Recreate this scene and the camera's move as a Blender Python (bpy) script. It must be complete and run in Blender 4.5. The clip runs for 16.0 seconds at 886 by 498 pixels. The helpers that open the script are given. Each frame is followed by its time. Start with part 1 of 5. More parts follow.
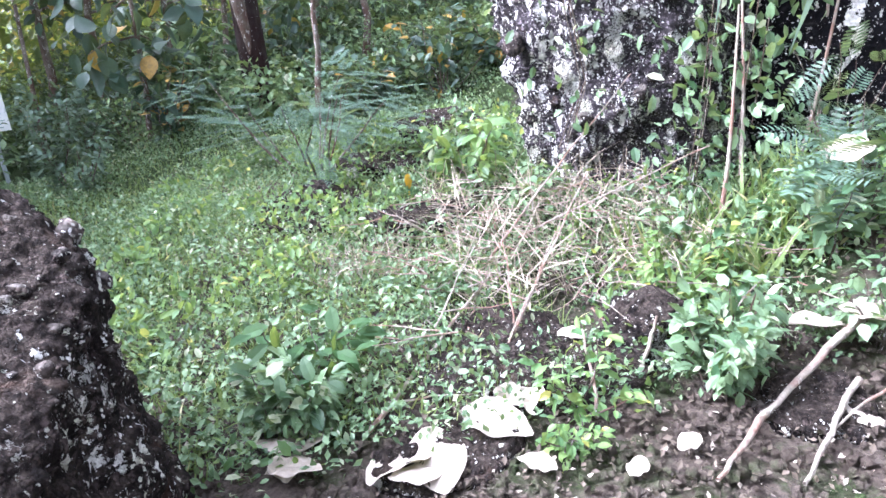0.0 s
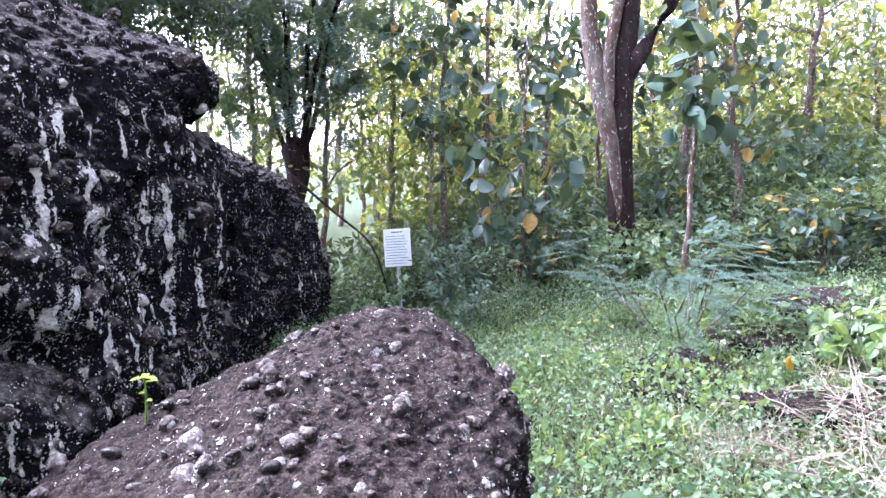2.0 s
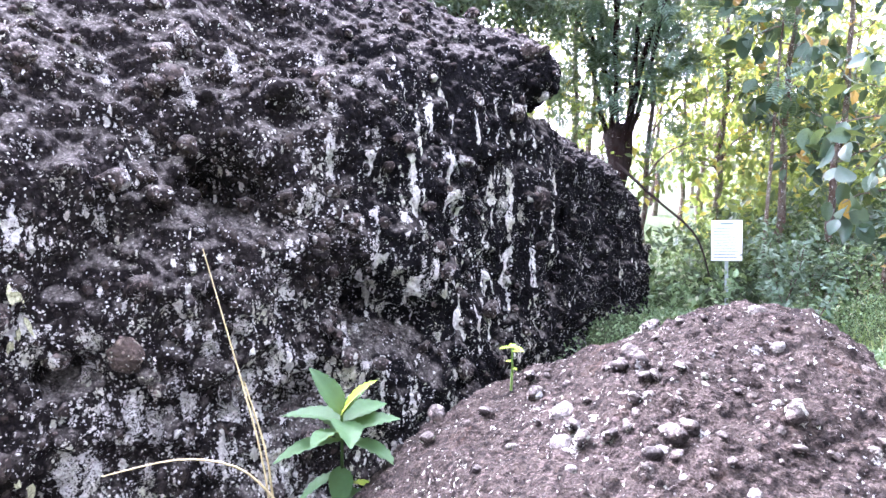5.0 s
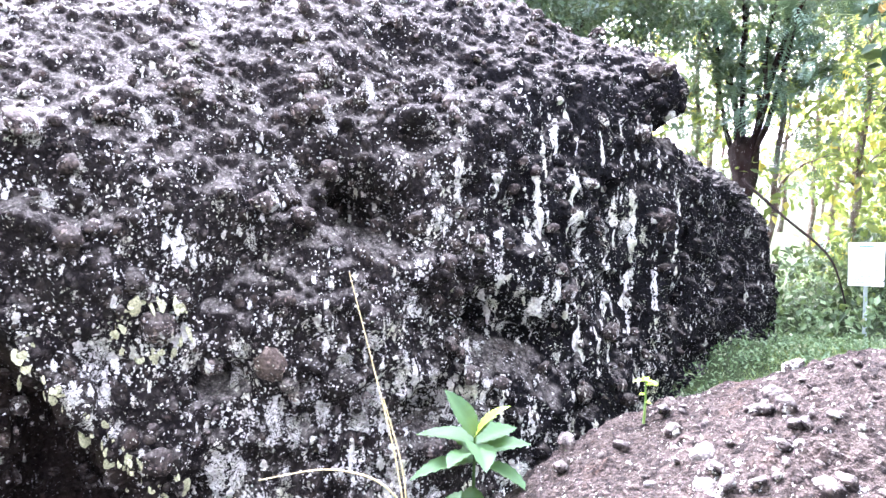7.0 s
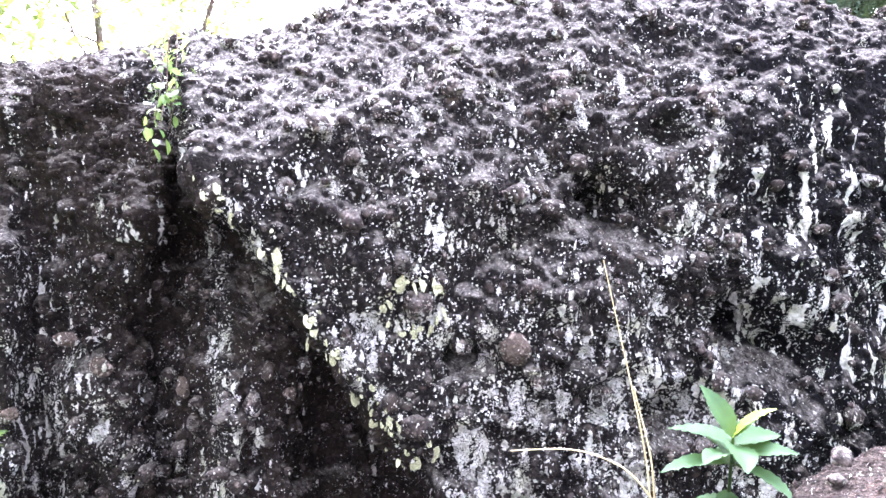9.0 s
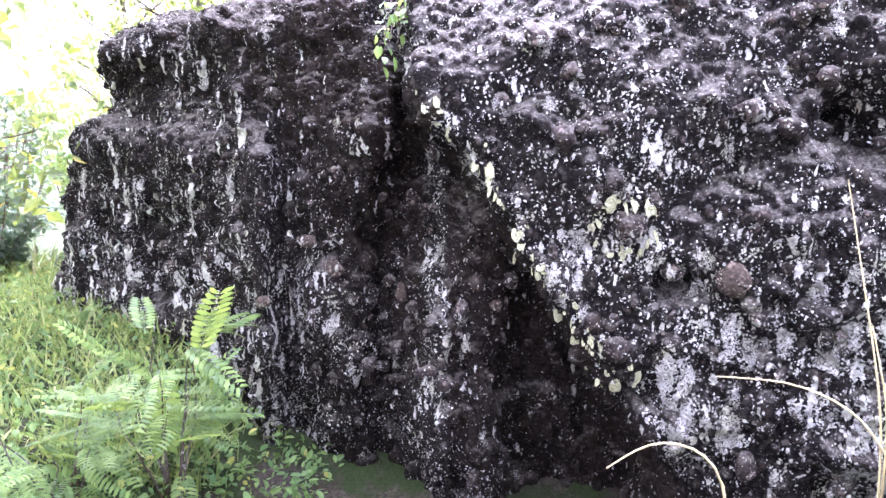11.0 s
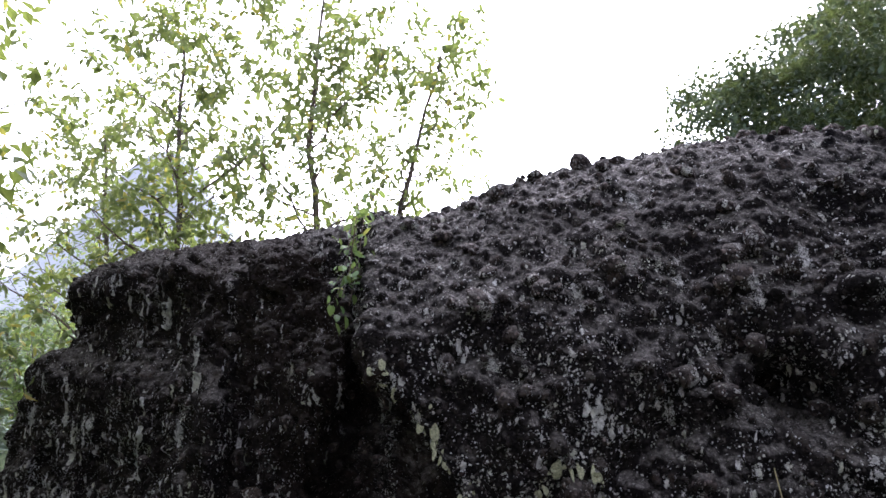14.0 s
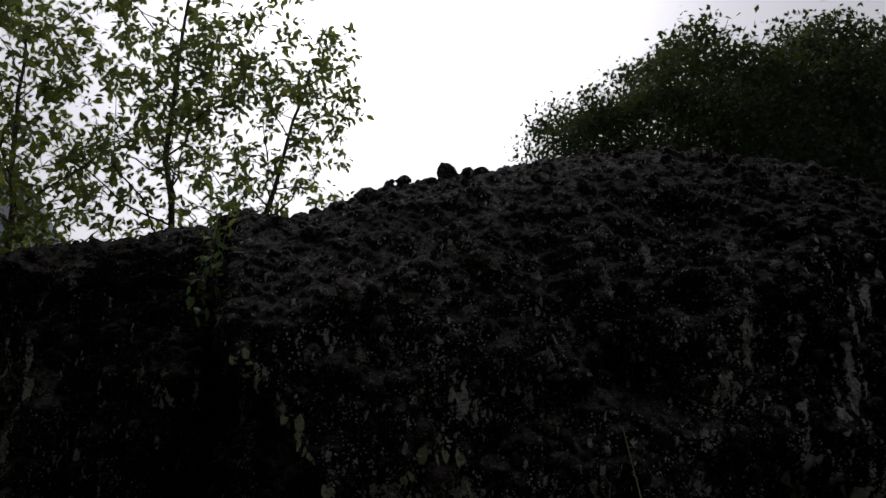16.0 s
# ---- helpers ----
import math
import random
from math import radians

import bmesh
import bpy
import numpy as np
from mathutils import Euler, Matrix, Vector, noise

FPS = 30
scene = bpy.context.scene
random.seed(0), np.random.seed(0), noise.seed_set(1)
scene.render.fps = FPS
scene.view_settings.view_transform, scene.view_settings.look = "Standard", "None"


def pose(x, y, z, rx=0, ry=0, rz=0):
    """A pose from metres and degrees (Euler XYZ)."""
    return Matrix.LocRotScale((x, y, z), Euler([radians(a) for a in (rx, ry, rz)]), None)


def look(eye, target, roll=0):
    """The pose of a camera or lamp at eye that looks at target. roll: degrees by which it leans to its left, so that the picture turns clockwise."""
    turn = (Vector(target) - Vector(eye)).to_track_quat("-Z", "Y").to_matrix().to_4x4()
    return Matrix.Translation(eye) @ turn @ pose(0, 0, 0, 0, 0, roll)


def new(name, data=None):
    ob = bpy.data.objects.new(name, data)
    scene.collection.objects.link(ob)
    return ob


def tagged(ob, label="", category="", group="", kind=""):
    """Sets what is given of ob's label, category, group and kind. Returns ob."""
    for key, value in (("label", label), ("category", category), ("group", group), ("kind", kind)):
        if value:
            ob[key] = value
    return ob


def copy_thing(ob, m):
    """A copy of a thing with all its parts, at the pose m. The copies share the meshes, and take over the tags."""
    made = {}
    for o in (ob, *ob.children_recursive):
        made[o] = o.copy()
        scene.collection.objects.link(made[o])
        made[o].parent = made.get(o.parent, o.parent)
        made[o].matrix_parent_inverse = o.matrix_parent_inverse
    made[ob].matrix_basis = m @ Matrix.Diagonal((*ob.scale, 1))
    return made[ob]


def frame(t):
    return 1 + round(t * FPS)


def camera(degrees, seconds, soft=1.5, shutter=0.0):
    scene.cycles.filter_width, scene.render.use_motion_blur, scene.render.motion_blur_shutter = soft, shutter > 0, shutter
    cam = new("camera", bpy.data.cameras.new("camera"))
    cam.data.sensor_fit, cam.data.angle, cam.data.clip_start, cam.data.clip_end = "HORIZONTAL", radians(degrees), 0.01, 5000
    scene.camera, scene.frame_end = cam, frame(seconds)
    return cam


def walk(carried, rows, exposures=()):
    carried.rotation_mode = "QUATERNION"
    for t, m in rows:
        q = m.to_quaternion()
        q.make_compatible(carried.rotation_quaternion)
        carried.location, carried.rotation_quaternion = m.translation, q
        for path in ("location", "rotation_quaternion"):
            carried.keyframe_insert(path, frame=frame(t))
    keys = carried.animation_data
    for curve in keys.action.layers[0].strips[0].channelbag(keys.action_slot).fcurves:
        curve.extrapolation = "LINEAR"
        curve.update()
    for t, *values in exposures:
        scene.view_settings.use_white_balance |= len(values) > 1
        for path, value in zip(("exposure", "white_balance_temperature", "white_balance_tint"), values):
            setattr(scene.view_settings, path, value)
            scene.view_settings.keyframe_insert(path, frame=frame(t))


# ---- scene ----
cam = camera(67.2, 16.0)
PATH = [
    (0, (0.179, -0.009, 1.511), (0.598, 1.825, 0.834), -1.33),
    (0.5, (0.117, 0.026, 1.562), (0.193, 1.963, 1.073), -0.61),
    (1, (0.024, -0.019, 1.612), (-0.132, 1.942, 1.251), -0.35),
    (1.5, (-0.073, -0.069, 1.622), (-0.419, 1.882, 1.352), -0.04),
    (2, (-0.115, -0.144, 1.616), (-0.632, 1.774, 1.385), 0.13),
    (2.5, (-0.155, -0.143, 1.621), (-0.827, 1.728, 1.396), 0.25),
    (3, (-0.200, -0.143, 1.614), (-1.011, 1.671, 1.387), 0.36),
    (3.5, (-0.238, -0.187, 1.607), (-1.154, 1.575, 1.372), 0.54),
    (4, (-0.283, -0.211, 1.603), (-1.336, 1.471, 1.357), 0.44),
    (4.5, (-0.305, -0.252, 1.599), (-1.497, 1.333, 1.341), 0.53),
    (4.7, (-0.320, -0.245, 1.595), (-1.559, 1.303, 1.332), 0.37),
    (6.8, (-0.355, -0.379, 1.705), (-1.844, 0.931, 1.446), 0.51),
    (7, (-0.372, -0.392, 1.696), (-1.888, 0.889, 1.448), 0.50),
    (7.5, (-0.392, -0.417, 1.680), (-1.982, 0.774, 1.446), 0.50),
    (8, (-0.389, -0.465, 1.651), (-2.073, 0.590, 1.424), 0.43),
    (8.5, (-0.367, -0.510, 1.667), (-2.151, 0.361, 1.426), 0.47),
    (9, (-0.362, -0.553, 1.616), (-2.216, 0.160, 1.383), 0.53),
    (9.5, (-0.346, -0.545, 1.563), (-2.271, -0.074, 1.294), 0.47),
    (10, (-0.330, -0.531, 1.497), (-2.291, -0.328, 1.159), 0.56),
    (10.2, (-0.350, -0.531, 1.493), (-2.308, -0.375, 1.116), 0.58),
    (12.3, (-0.258, -0.498, 1.666), (-2.218, -0.474, 1.267), 0.55),
    (12.5, (-0.276, -0.487, 1.746), (-2.243, -0.457, 1.385), 0.55),
    (13, (-0.271, -0.407, 1.817), (-2.267, -0.393, 1.688), 0.72),
    (13.5, (-0.290, -0.370, 1.805), (-2.288, -0.295, 1.862), 0.90),
    (14, (-0.264, -0.346, 1.808), (-2.249, -0.202, 1.999), 0.98),
    (14.5, (-0.262, -0.292, 1.766), (-2.233, -0.089, 2.044), 1.06),
    (15, (-0.247, -0.254, 1.712), (-2.203, 0.032, 2.018), 1.04),
    (15.5, (-0.204, -0.303, 1.653), (-2.139, 0.095, 1.969), 0.96),
    (16, (-0.254, -0.391, 1.557), (-2.156, 0.154, 1.850), 0.82),
]
EXPO = [(0, 2.45, 5450, 26), (2.5, 2.8, 5350, 38), (4.7, 3.5, 5500, 36), (7, 4.2, 5600, 31), (9, 4.25, 5650, 31), (10.2, 4.1, 5600, 36), (12.5, 4.0, 5450, 40), (13, 3.5, 5450, 37),
        (13.5, 2.6, 5550, 33), (14, 1.15, 5700, 27), (14.5, -0.6, 5800, 24), (15, -1.7, 6100, 18), (15.5, -2.0, 6200, 17), (16, -2.1, 6200, 17)]
walk(cam, [(t, look(eye, target, roll)) for t, eye, target, roll in PATH], exposures=EXPO)

# ---- world, sun ----
SUN_AZ, SUN_EL = 80.0, 40.0     # degrees to the left of +y, and above the horizon
world = bpy.data.worlds.new("sky")
scene.world = world
world.use_nodes = True
wn = world.node_tree.nodes
wl = world.node_tree.links
sky = wn.new("ShaderNodeTexSky")
sky.sky_type = "NISHITA"
sky.sun_disc = False
sky.sun_elevation = radians(SUN_EL)
sky.sun_rotation = radians(-SUN_AZ)
sky.air_density, sky.dust_density, sky.ozone_density = 1.0, 4.0, 1.0
hsv = wn.new("ShaderNodeHueSaturation")
hsv.inputs["Saturation"].default_value = 0.1
hsv.inputs["Value"].default_value = 2.2
wl.new(sky.outputs[0], hsv.inputs["Color"])
wl.new(hsv.outputs[0], wn["Background"].inputs[0])
wn["Background"].inputs[1].default_value = 0.15

sun_data = bpy.data.lights.new("sun", "SUN")
sun_data.energy, sun_data.angle, sun_data.color = 1.5, radians(14), (1.0, 0.96, 0.88)
sun = new("sun", sun_data)
sun_dir = Vector((-math.sin(radians(SUN_AZ)) * math.cos(radians(SUN_EL)), math.cos(radians(SUN_AZ)) * math.cos(radians(SUN_EL)), math.sin(radians(SUN_EL))))
sun.matrix_world = look(sun_dir * 40, (0, 0, 0))

# ---- materials ----
def material(name):
    m = bpy.data.materials.new(name)
    m.use_nodes = True
    nt = m.node_tree
    return m, nt.nodes, nt.links, nt.nodes["Principled BSDF"]


def ramp(n, l, fac, stops):
    r = n.new("ShaderNodeValToRGB")
    while len(r.color_ramp.elements) < len(stops):
        r.color_ramp.elements.new(0.5)
    for e, (p, c) in zip(r.color_ramp.elements, stops):
        e.position = p
        e.color = (*c, 1) if not isinstance(c, float) else (c, c, c, 1)
    l.new(fac, r.inputs[0])
    return r.outputs[0]


def noise_tex(n, l, vec, scale, detail=6.0, rough=0.6, dist=0.0):
    t = n.new("ShaderNodeTexNoise")
    t.inputs["Scale"].default_value, t.inputs["Detail"].default_value = scale, detail
    t.inputs["Roughness"].default_value, t.inputs["Distortion"].default_value = rough, dist
    l.new(vec, t.inputs["Vector"])
    return t.outputs[0]


def mix(n, l, fac, a, b, kind="MIX"):
    x = n.new("ShaderNodeMix")
    x.data_type, x.blend_type = "RGBA", kind
    for sock, v in ((x.inputs[0], fac), (x.inputs[6], a), (x.inputs[7], b)):
        if isinstance(v, (int, float)):
            sock.default_value = v
        elif isinstance(v, tuple):
            sock.default_value = (*v, 1)
        else:
            l.new(v, sock)
    return x.outputs[2]


def calc(n, l, op, a, b=0.0):
    x = n.new("ShaderNodeMath")
    x.operation = op
    for sock, v in zip(x.inputs, (a, b)):
        if isinstance(v, (int, float)):
            sock.default_value = v
        else:
            l.new(v, sock)
    return x.outputs[0]


def stretch(n, l, vec, s):
    m = n.new("ShaderNodeMapping")
    m.inputs["Scale"].default_value = s
    l.new(vec, m.inputs["Vector"])
    return m.outputs[0]


def bump(n, l, bsdf, height, strength, distance):
    b = n.new("ShaderNodeBump")
    b.inputs["Strength"].default_value, b.inputs["Distance"].default_value = strength, distance
    l.new(height, b.inputs["Height"])
    l.new(b.outputs[0], bsdf.inputs["Normal"])


def crust_layer(n, l, vec, scale, power, reach, ragged, dens):
    """Separate crusts of lichen, one to a cell, hard-edged; dens thins them out."""
    v = n.new("ShaderNodeTexVoronoi")
    v.inputs["Scale"].default_value = scale
    l.new(vec, v.inputs["Vector"])
    own = n.new("ShaderNodeSeparateColor")
    l.new(v.outputs["Color"], own.inputs[0])
    field = calc(n, l, "SUBTRACT", calc(n, l, "MULTIPLY", calc(n, l, "POWER", own.outputs[0], power), reach), v.outputs["Distance"])
    field = calc(n, l, "ADD", calc(n, l, "ADD", field, ragged), calc(n, l, "MULTIPLY", calc(n, l, "SUBTRACT", dens, 1.0), 0.55))
    return ramp(n, l, field, [(0.0, 0.0), (0.05, 1.0)])


def rock_material(name, dark, brown, lichen=0.5, streak=0.5, tone=True, soil=0.6, zones=False, lit_top=None, rust=0.0, grit=24.0):
    """Conglomerate: dark matrix, paler pebbles, white crusts of lichen that run down steep faces."""
    m, n, l, b = material(name)
    geo = n.new("ShaderNodeNewGeometry")
    pos = geo.outputs["Position"]
    big = noise_tex(n, l, pos, 1.1, 4)
    mid = noise_tex(n, l, pos, 7.0, 6, 0.65)
    fine = noise_tex(n, l, pos, 45.0, 5, 0.7)
    base = mix(n, l, ramp(n, l, mid, [(0.35, 0.0), (0.7, 1.0)]), dark, brown)
    base = mix(n, l, ramp(n, l, fine, [(0.3, 0.0), (0.75, 0.8)]), base, tuple(c * 0.45 for c in dark))
    # the small stones of the conglomerate, each of its own tone, in two sizes
    nz = n.new("ShaderNodeTexNoise")
    nz.inputs["Scale"].default_value = 14.0
    nz.inputs["Detail"].default_value = 6.0
    nz.inputs["Roughness"].default_value = 0.7
    l.new(pos, nz.inputs["Vector"])
    warp = n.new("ShaderNodeVectorMath")
    warp.operation = "MULTIPLY_ADD"
    l.new(nz.outputs["Color"], warp.inputs[0])
    warp.inputs[1].default_value = (0.06, 0.06, 0.06)
    l.new(pos, warp.inputs[2])
    gravel = []
    for size in (grit, grit * 2.3):
        g = n.new("ShaderNodeTexVoronoi")
        g.inputs["Scale"].default_value = size
        l.new(warp.outputs[0], g.inputs["Vector"])
        one = n.new("ShaderNodeSeparateColor")
        l.new(g.outputs["Color"], one.inputs[0])
        body = ramp(n, l, g.outputs["Distance"], [(0.3, 1.0), (0.62, 0.0)])
        gravel.append((one, body))
        shade = ramp(n, l, one.outputs[1], [(0.0, tuple(c * 0.6 for c in dark)), (0.45, brown), (0.78, tuple(c * 2.0 for c in brown)), (0.97, tuple(c * 4.0 for c in brown))])
        base = mix(n, l, calc(n, l, "MULTIPLY", body, ramp(n, l, one.outputs[2], [(0.4, 0.0), (0.5, 0.8)])), base, shade)
    up = n.new("ShaderNodeSeparateXYZ")
    l.new(geo.outputs["Normal"], up.inputs[0])
    if rust:
        base = mix(n, l, ramp(n, l, noise_tex(n, l, pos, 3.5, 6, 0.7), [(0.6 - rust, 0.0), (0.72 - rust, 0.8)]), base, (0.06, 0.034, 0.022))
    # thin dry soil and dead moss on what lies flat, with painted-in top light
    flat = calc(n, l, "MULTIPLY", ramp(n, l, up.outputs[2], [(0.44, 0.0), (0.7, soil)]), ramp(n, l, noise_tex(n, l, pos, 26.0, 6, 0.75), [(0.36, 0.1), (0.6, 1.0)]))
    flat = calc(n, l, "MULTIPLY", flat, calc(n, l, "ADD", 0.62, calc(n, l, "MULTIPLY", gravel[1][1], calc(n, l, "ADD", 0.3, calc(n, l, "MULTIPLY", gravel[1][0].outputs[1], 0.6)))))
    base = mix(n, l, flat, base, lit_top or brown)
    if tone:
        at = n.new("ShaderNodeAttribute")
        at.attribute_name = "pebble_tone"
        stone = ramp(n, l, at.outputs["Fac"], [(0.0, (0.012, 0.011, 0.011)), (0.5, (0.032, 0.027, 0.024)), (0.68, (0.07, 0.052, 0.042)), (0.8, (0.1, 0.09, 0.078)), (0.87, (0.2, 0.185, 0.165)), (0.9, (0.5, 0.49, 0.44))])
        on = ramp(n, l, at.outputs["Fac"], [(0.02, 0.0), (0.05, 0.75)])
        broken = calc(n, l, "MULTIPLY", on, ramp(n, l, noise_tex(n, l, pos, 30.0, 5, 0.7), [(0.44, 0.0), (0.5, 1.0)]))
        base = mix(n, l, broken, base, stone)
    steep = ramp(n, l, up.outputs[2], [(0.3, 1.0), (0.85, 0.45)])
    # how thickly the crusts grow
    dens = calc(n, l, "MULTIPLY", steep, ramp(n, l, noise_tex(n, l, pos, 2.3, 5, 0.65), [(0.4, 0.3 + 0.2 * lichen), (0.58, 0.85 + 0.35 * lichen)]))
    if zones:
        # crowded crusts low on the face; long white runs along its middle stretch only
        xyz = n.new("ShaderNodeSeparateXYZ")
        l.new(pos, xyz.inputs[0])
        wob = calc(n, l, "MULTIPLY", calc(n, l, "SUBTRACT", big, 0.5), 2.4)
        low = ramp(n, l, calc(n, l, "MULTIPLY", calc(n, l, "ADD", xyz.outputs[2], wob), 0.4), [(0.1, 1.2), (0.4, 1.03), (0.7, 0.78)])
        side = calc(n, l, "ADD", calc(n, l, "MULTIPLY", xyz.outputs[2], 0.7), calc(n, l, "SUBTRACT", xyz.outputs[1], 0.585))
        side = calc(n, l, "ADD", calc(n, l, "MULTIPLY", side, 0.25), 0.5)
        # fewer crusts in the recess, which also puts its shade into the colour
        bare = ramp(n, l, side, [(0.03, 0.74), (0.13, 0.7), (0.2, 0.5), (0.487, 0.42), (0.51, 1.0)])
        # lichen bands that also paint light onto the wedge and rib sides
        lit_flank = ramp(n, l, calc(n, l, "ADD", calc(n, l, "MULTIPLY", xyz.outputs[1], 0.25), 0.5), [(0.06, 0.0), (0.072, 0.9), (0.092, 0.9), (0.1, 0.0), (0.38, 0.0), (0.39, 0.92), (0.424, 0.92), (0.43, 0.0)])
        bare = calc(n, l, "MAXIMUM", bare, lit_flank)
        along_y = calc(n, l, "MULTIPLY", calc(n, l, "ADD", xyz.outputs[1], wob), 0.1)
        # crusts thin out towards the far end, which darkens it
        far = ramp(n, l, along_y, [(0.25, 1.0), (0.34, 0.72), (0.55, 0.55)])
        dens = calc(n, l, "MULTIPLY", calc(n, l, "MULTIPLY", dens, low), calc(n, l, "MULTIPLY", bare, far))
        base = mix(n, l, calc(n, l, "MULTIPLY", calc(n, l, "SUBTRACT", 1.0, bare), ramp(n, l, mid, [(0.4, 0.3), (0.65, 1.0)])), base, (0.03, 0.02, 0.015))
        # blackens the far stretch of the face, most where it is steep
        far_black = calc(n, l, "MULTIPLY", ramp(n, l, along_y, [(0.2, 0.0), (0.3, 1.0)]), ramp(n, l, up.outputs[2], [(0.35, 0.88), (0.75, 0.1)]))
        base = mix(n, l, far_black, base, (0.005, 0.005, 0.0065))
    # crusts: specks, round spots, ragged patches
    rag = calc(n, l, "MULTIPLY", calc(n, l, "SUBTRACT", noise_tex(n, l, pos, 70.0, 5, 0.8), 0.5), 1.5)
    rag_big = calc(n, l, "MULTIPLY", calc(n, l, "SUBTRACT", noise_tex(n, l, pos, 34.0, 8, 0.8), 0.5), 2.1)
    tall = stretch(n, l, warp.outputs[0], (1.0, 1.0, 0.42))
    specks = crust_layer(n, l, warp.outputs[0], 60.0, 1.6, 0.7, rag, calc(n, l, "MULTIPLY", dens, ramp(n, l, noise_tex(n, l, pos, 6.5, 5, 0.7), [(0.42, 0.55), (0.58, 1.12)])))
    spots = crust_layer(n, l, tall, 26.0, 3.0, 0.66, rag, dens)
    patch = crust_layer(n, l, tall, 10.0, 3.0, 0.66, rag_big, dens)
    patch = calc(n, l, "MULTIPLY", patch, ramp(n, l, noise_tex(n, l, pos, 80.0, 5, 0.8), [(0.44, 0.0), (0.5, 1.0)]))
    crust = calc(n, l, "MAXIMUM", calc(n, l, "MAXIMUM", specks, spots), patch)
    sway = n.new("ShaderNodeVectorMath")
    sway.operation = "MULTIPLY_ADD"
    l.new(nz.outputs["Color"], sway.inputs[0])
    sway.inputs[1].default_value = (0.09, 0.09, 0.0)
    l.new(pos, sway.inputs[2])
    run = noise_tex(n, l, stretch(n, l, sway.outputs[0], (11.0, 11.0, 0.55)), 1.0, 3, 0.5)
    run = calc(n, l, "ADD", run, calc(n, l, "MULTIPLY", calc(n, l, "SUBTRACT", noise_tex(n, l, pos, 22.0, 6, 0.8), 0.5), 0.3))
    where = ramp(n, l, noise_tex(n, l, pos, 1.7, 3), [(0.4, 0.0), (0.48, 1.0)])
    where = calc(n, l, "MULTIPLY", where, ramp(n, l, up.outputs[2], [(0.45, 1.0), (0.7, 0.0)]))
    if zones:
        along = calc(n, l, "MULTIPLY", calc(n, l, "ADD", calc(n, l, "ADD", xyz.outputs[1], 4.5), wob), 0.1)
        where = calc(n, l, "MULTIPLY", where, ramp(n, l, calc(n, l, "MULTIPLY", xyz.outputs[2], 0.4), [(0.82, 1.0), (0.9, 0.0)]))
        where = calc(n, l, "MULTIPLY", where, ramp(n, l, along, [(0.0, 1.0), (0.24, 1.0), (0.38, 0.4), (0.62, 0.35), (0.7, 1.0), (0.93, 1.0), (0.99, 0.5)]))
    run = calc(n, l, "ADD", run, calc(n, l, "MULTIPLY", calc(n, l, "SUBTRACT", where, 1.0), 0.2))
    run = ramp(n, l, run, [(0.715 - 0.12 * streak, 0.0), (0.728 - 0.12 * streak, 1.0)])
    crust = calc(n, l, "MAXIMUM", crust, run)
    pale = mix(n, l, ramp(n, l, noise_tex(n, l, pos, 5.0, 3), [(0.45, 0.0), (0.7, 1.0)]), (0.8, 0.8, 0.76), (0.56, 0.57, 0.42))
    pale = mix(n, l, ramp(n, l, noise_tex(n, l, pos, 34.0, 4, 0.7), [(0.42, 0.0), (0.66, 0.75)]), pale, (0.3, 0.29, 0.25))
    col = mix(n, l, crust, base, pale)
    l.new(col, b.inputs["Base Color"])
    b.inputs["Roughness"].default_value = 0.92
    b.inputs["Specular IOR Level"].default_value = 0.06
    h = calc(n, l, "ADD", calc(n, l, "MULTIPLY", fine, 0.7), calc(n, l, "MULTIPLY", noise_tex(n, l, pos, 140.0, 3), 0.3))
    h = calc(n, l, "ADD", h, calc(n, l, "MULTIPLY", crust, 0.2))
    for k, (one, body) in enumerate(gravel):
        h = calc(n, l, "ADD", h, calc(n, l, "MULTIPLY", calc(n, l, "MULTIPLY", body, one.outputs[2]), 0.9 / (1 + k)))
    bump(n, l, b, h, 1.0, 0.04)
    return m


def leaf_material(name, a, c, old=None, share=0.1, trans=0.35, gloss=0.5):
    """Leaves: each one its own mix of two greens, some of them old and yellow, thin enough to let light through."""
    m, n, l, b = material(name)
    geo = n.new("ShaderNodeNewGeometry")
    rnd = geo.outputs["Random Per Island"]
    stops = [(0.0, a), (1.0 - share if old else 1.0, c)]
    if old:
        stops += [(1.0 - share + 0.005, old)]
    col = ramp(n, l, rnd, stops)
    grain = noise_tex(n, l, geo.outputs["Position"], 40.0, 4)
    col = mix(n, l, ramp(n, l, grain, [(0.3, 0.0), (0.7, 0.45)]), col, tuple(v * 0.6 for v in a))
    l.new(col, b.inputs["Base Color"])
    b.inputs["Roughness"].default_value = gloss
    b.inputs["Specular IOR Level"].default_value = 0.35
    tr = n.new("ShaderNodeBsdfTranslucent")
    l.new(mix(n, l, 0.5, col, (0.35, 0.42, 0.06)), tr.inputs[0])
    sh = n.new("ShaderNodeMixShader")
    sh.inputs[0].default_value = trans
    l.new(b.outputs[0], sh.inputs[1])
    l.new(tr.outputs[0], sh.inputs[2])
    l.new(sh.outputs[0], n["Material Output"].inputs[0])
    return m


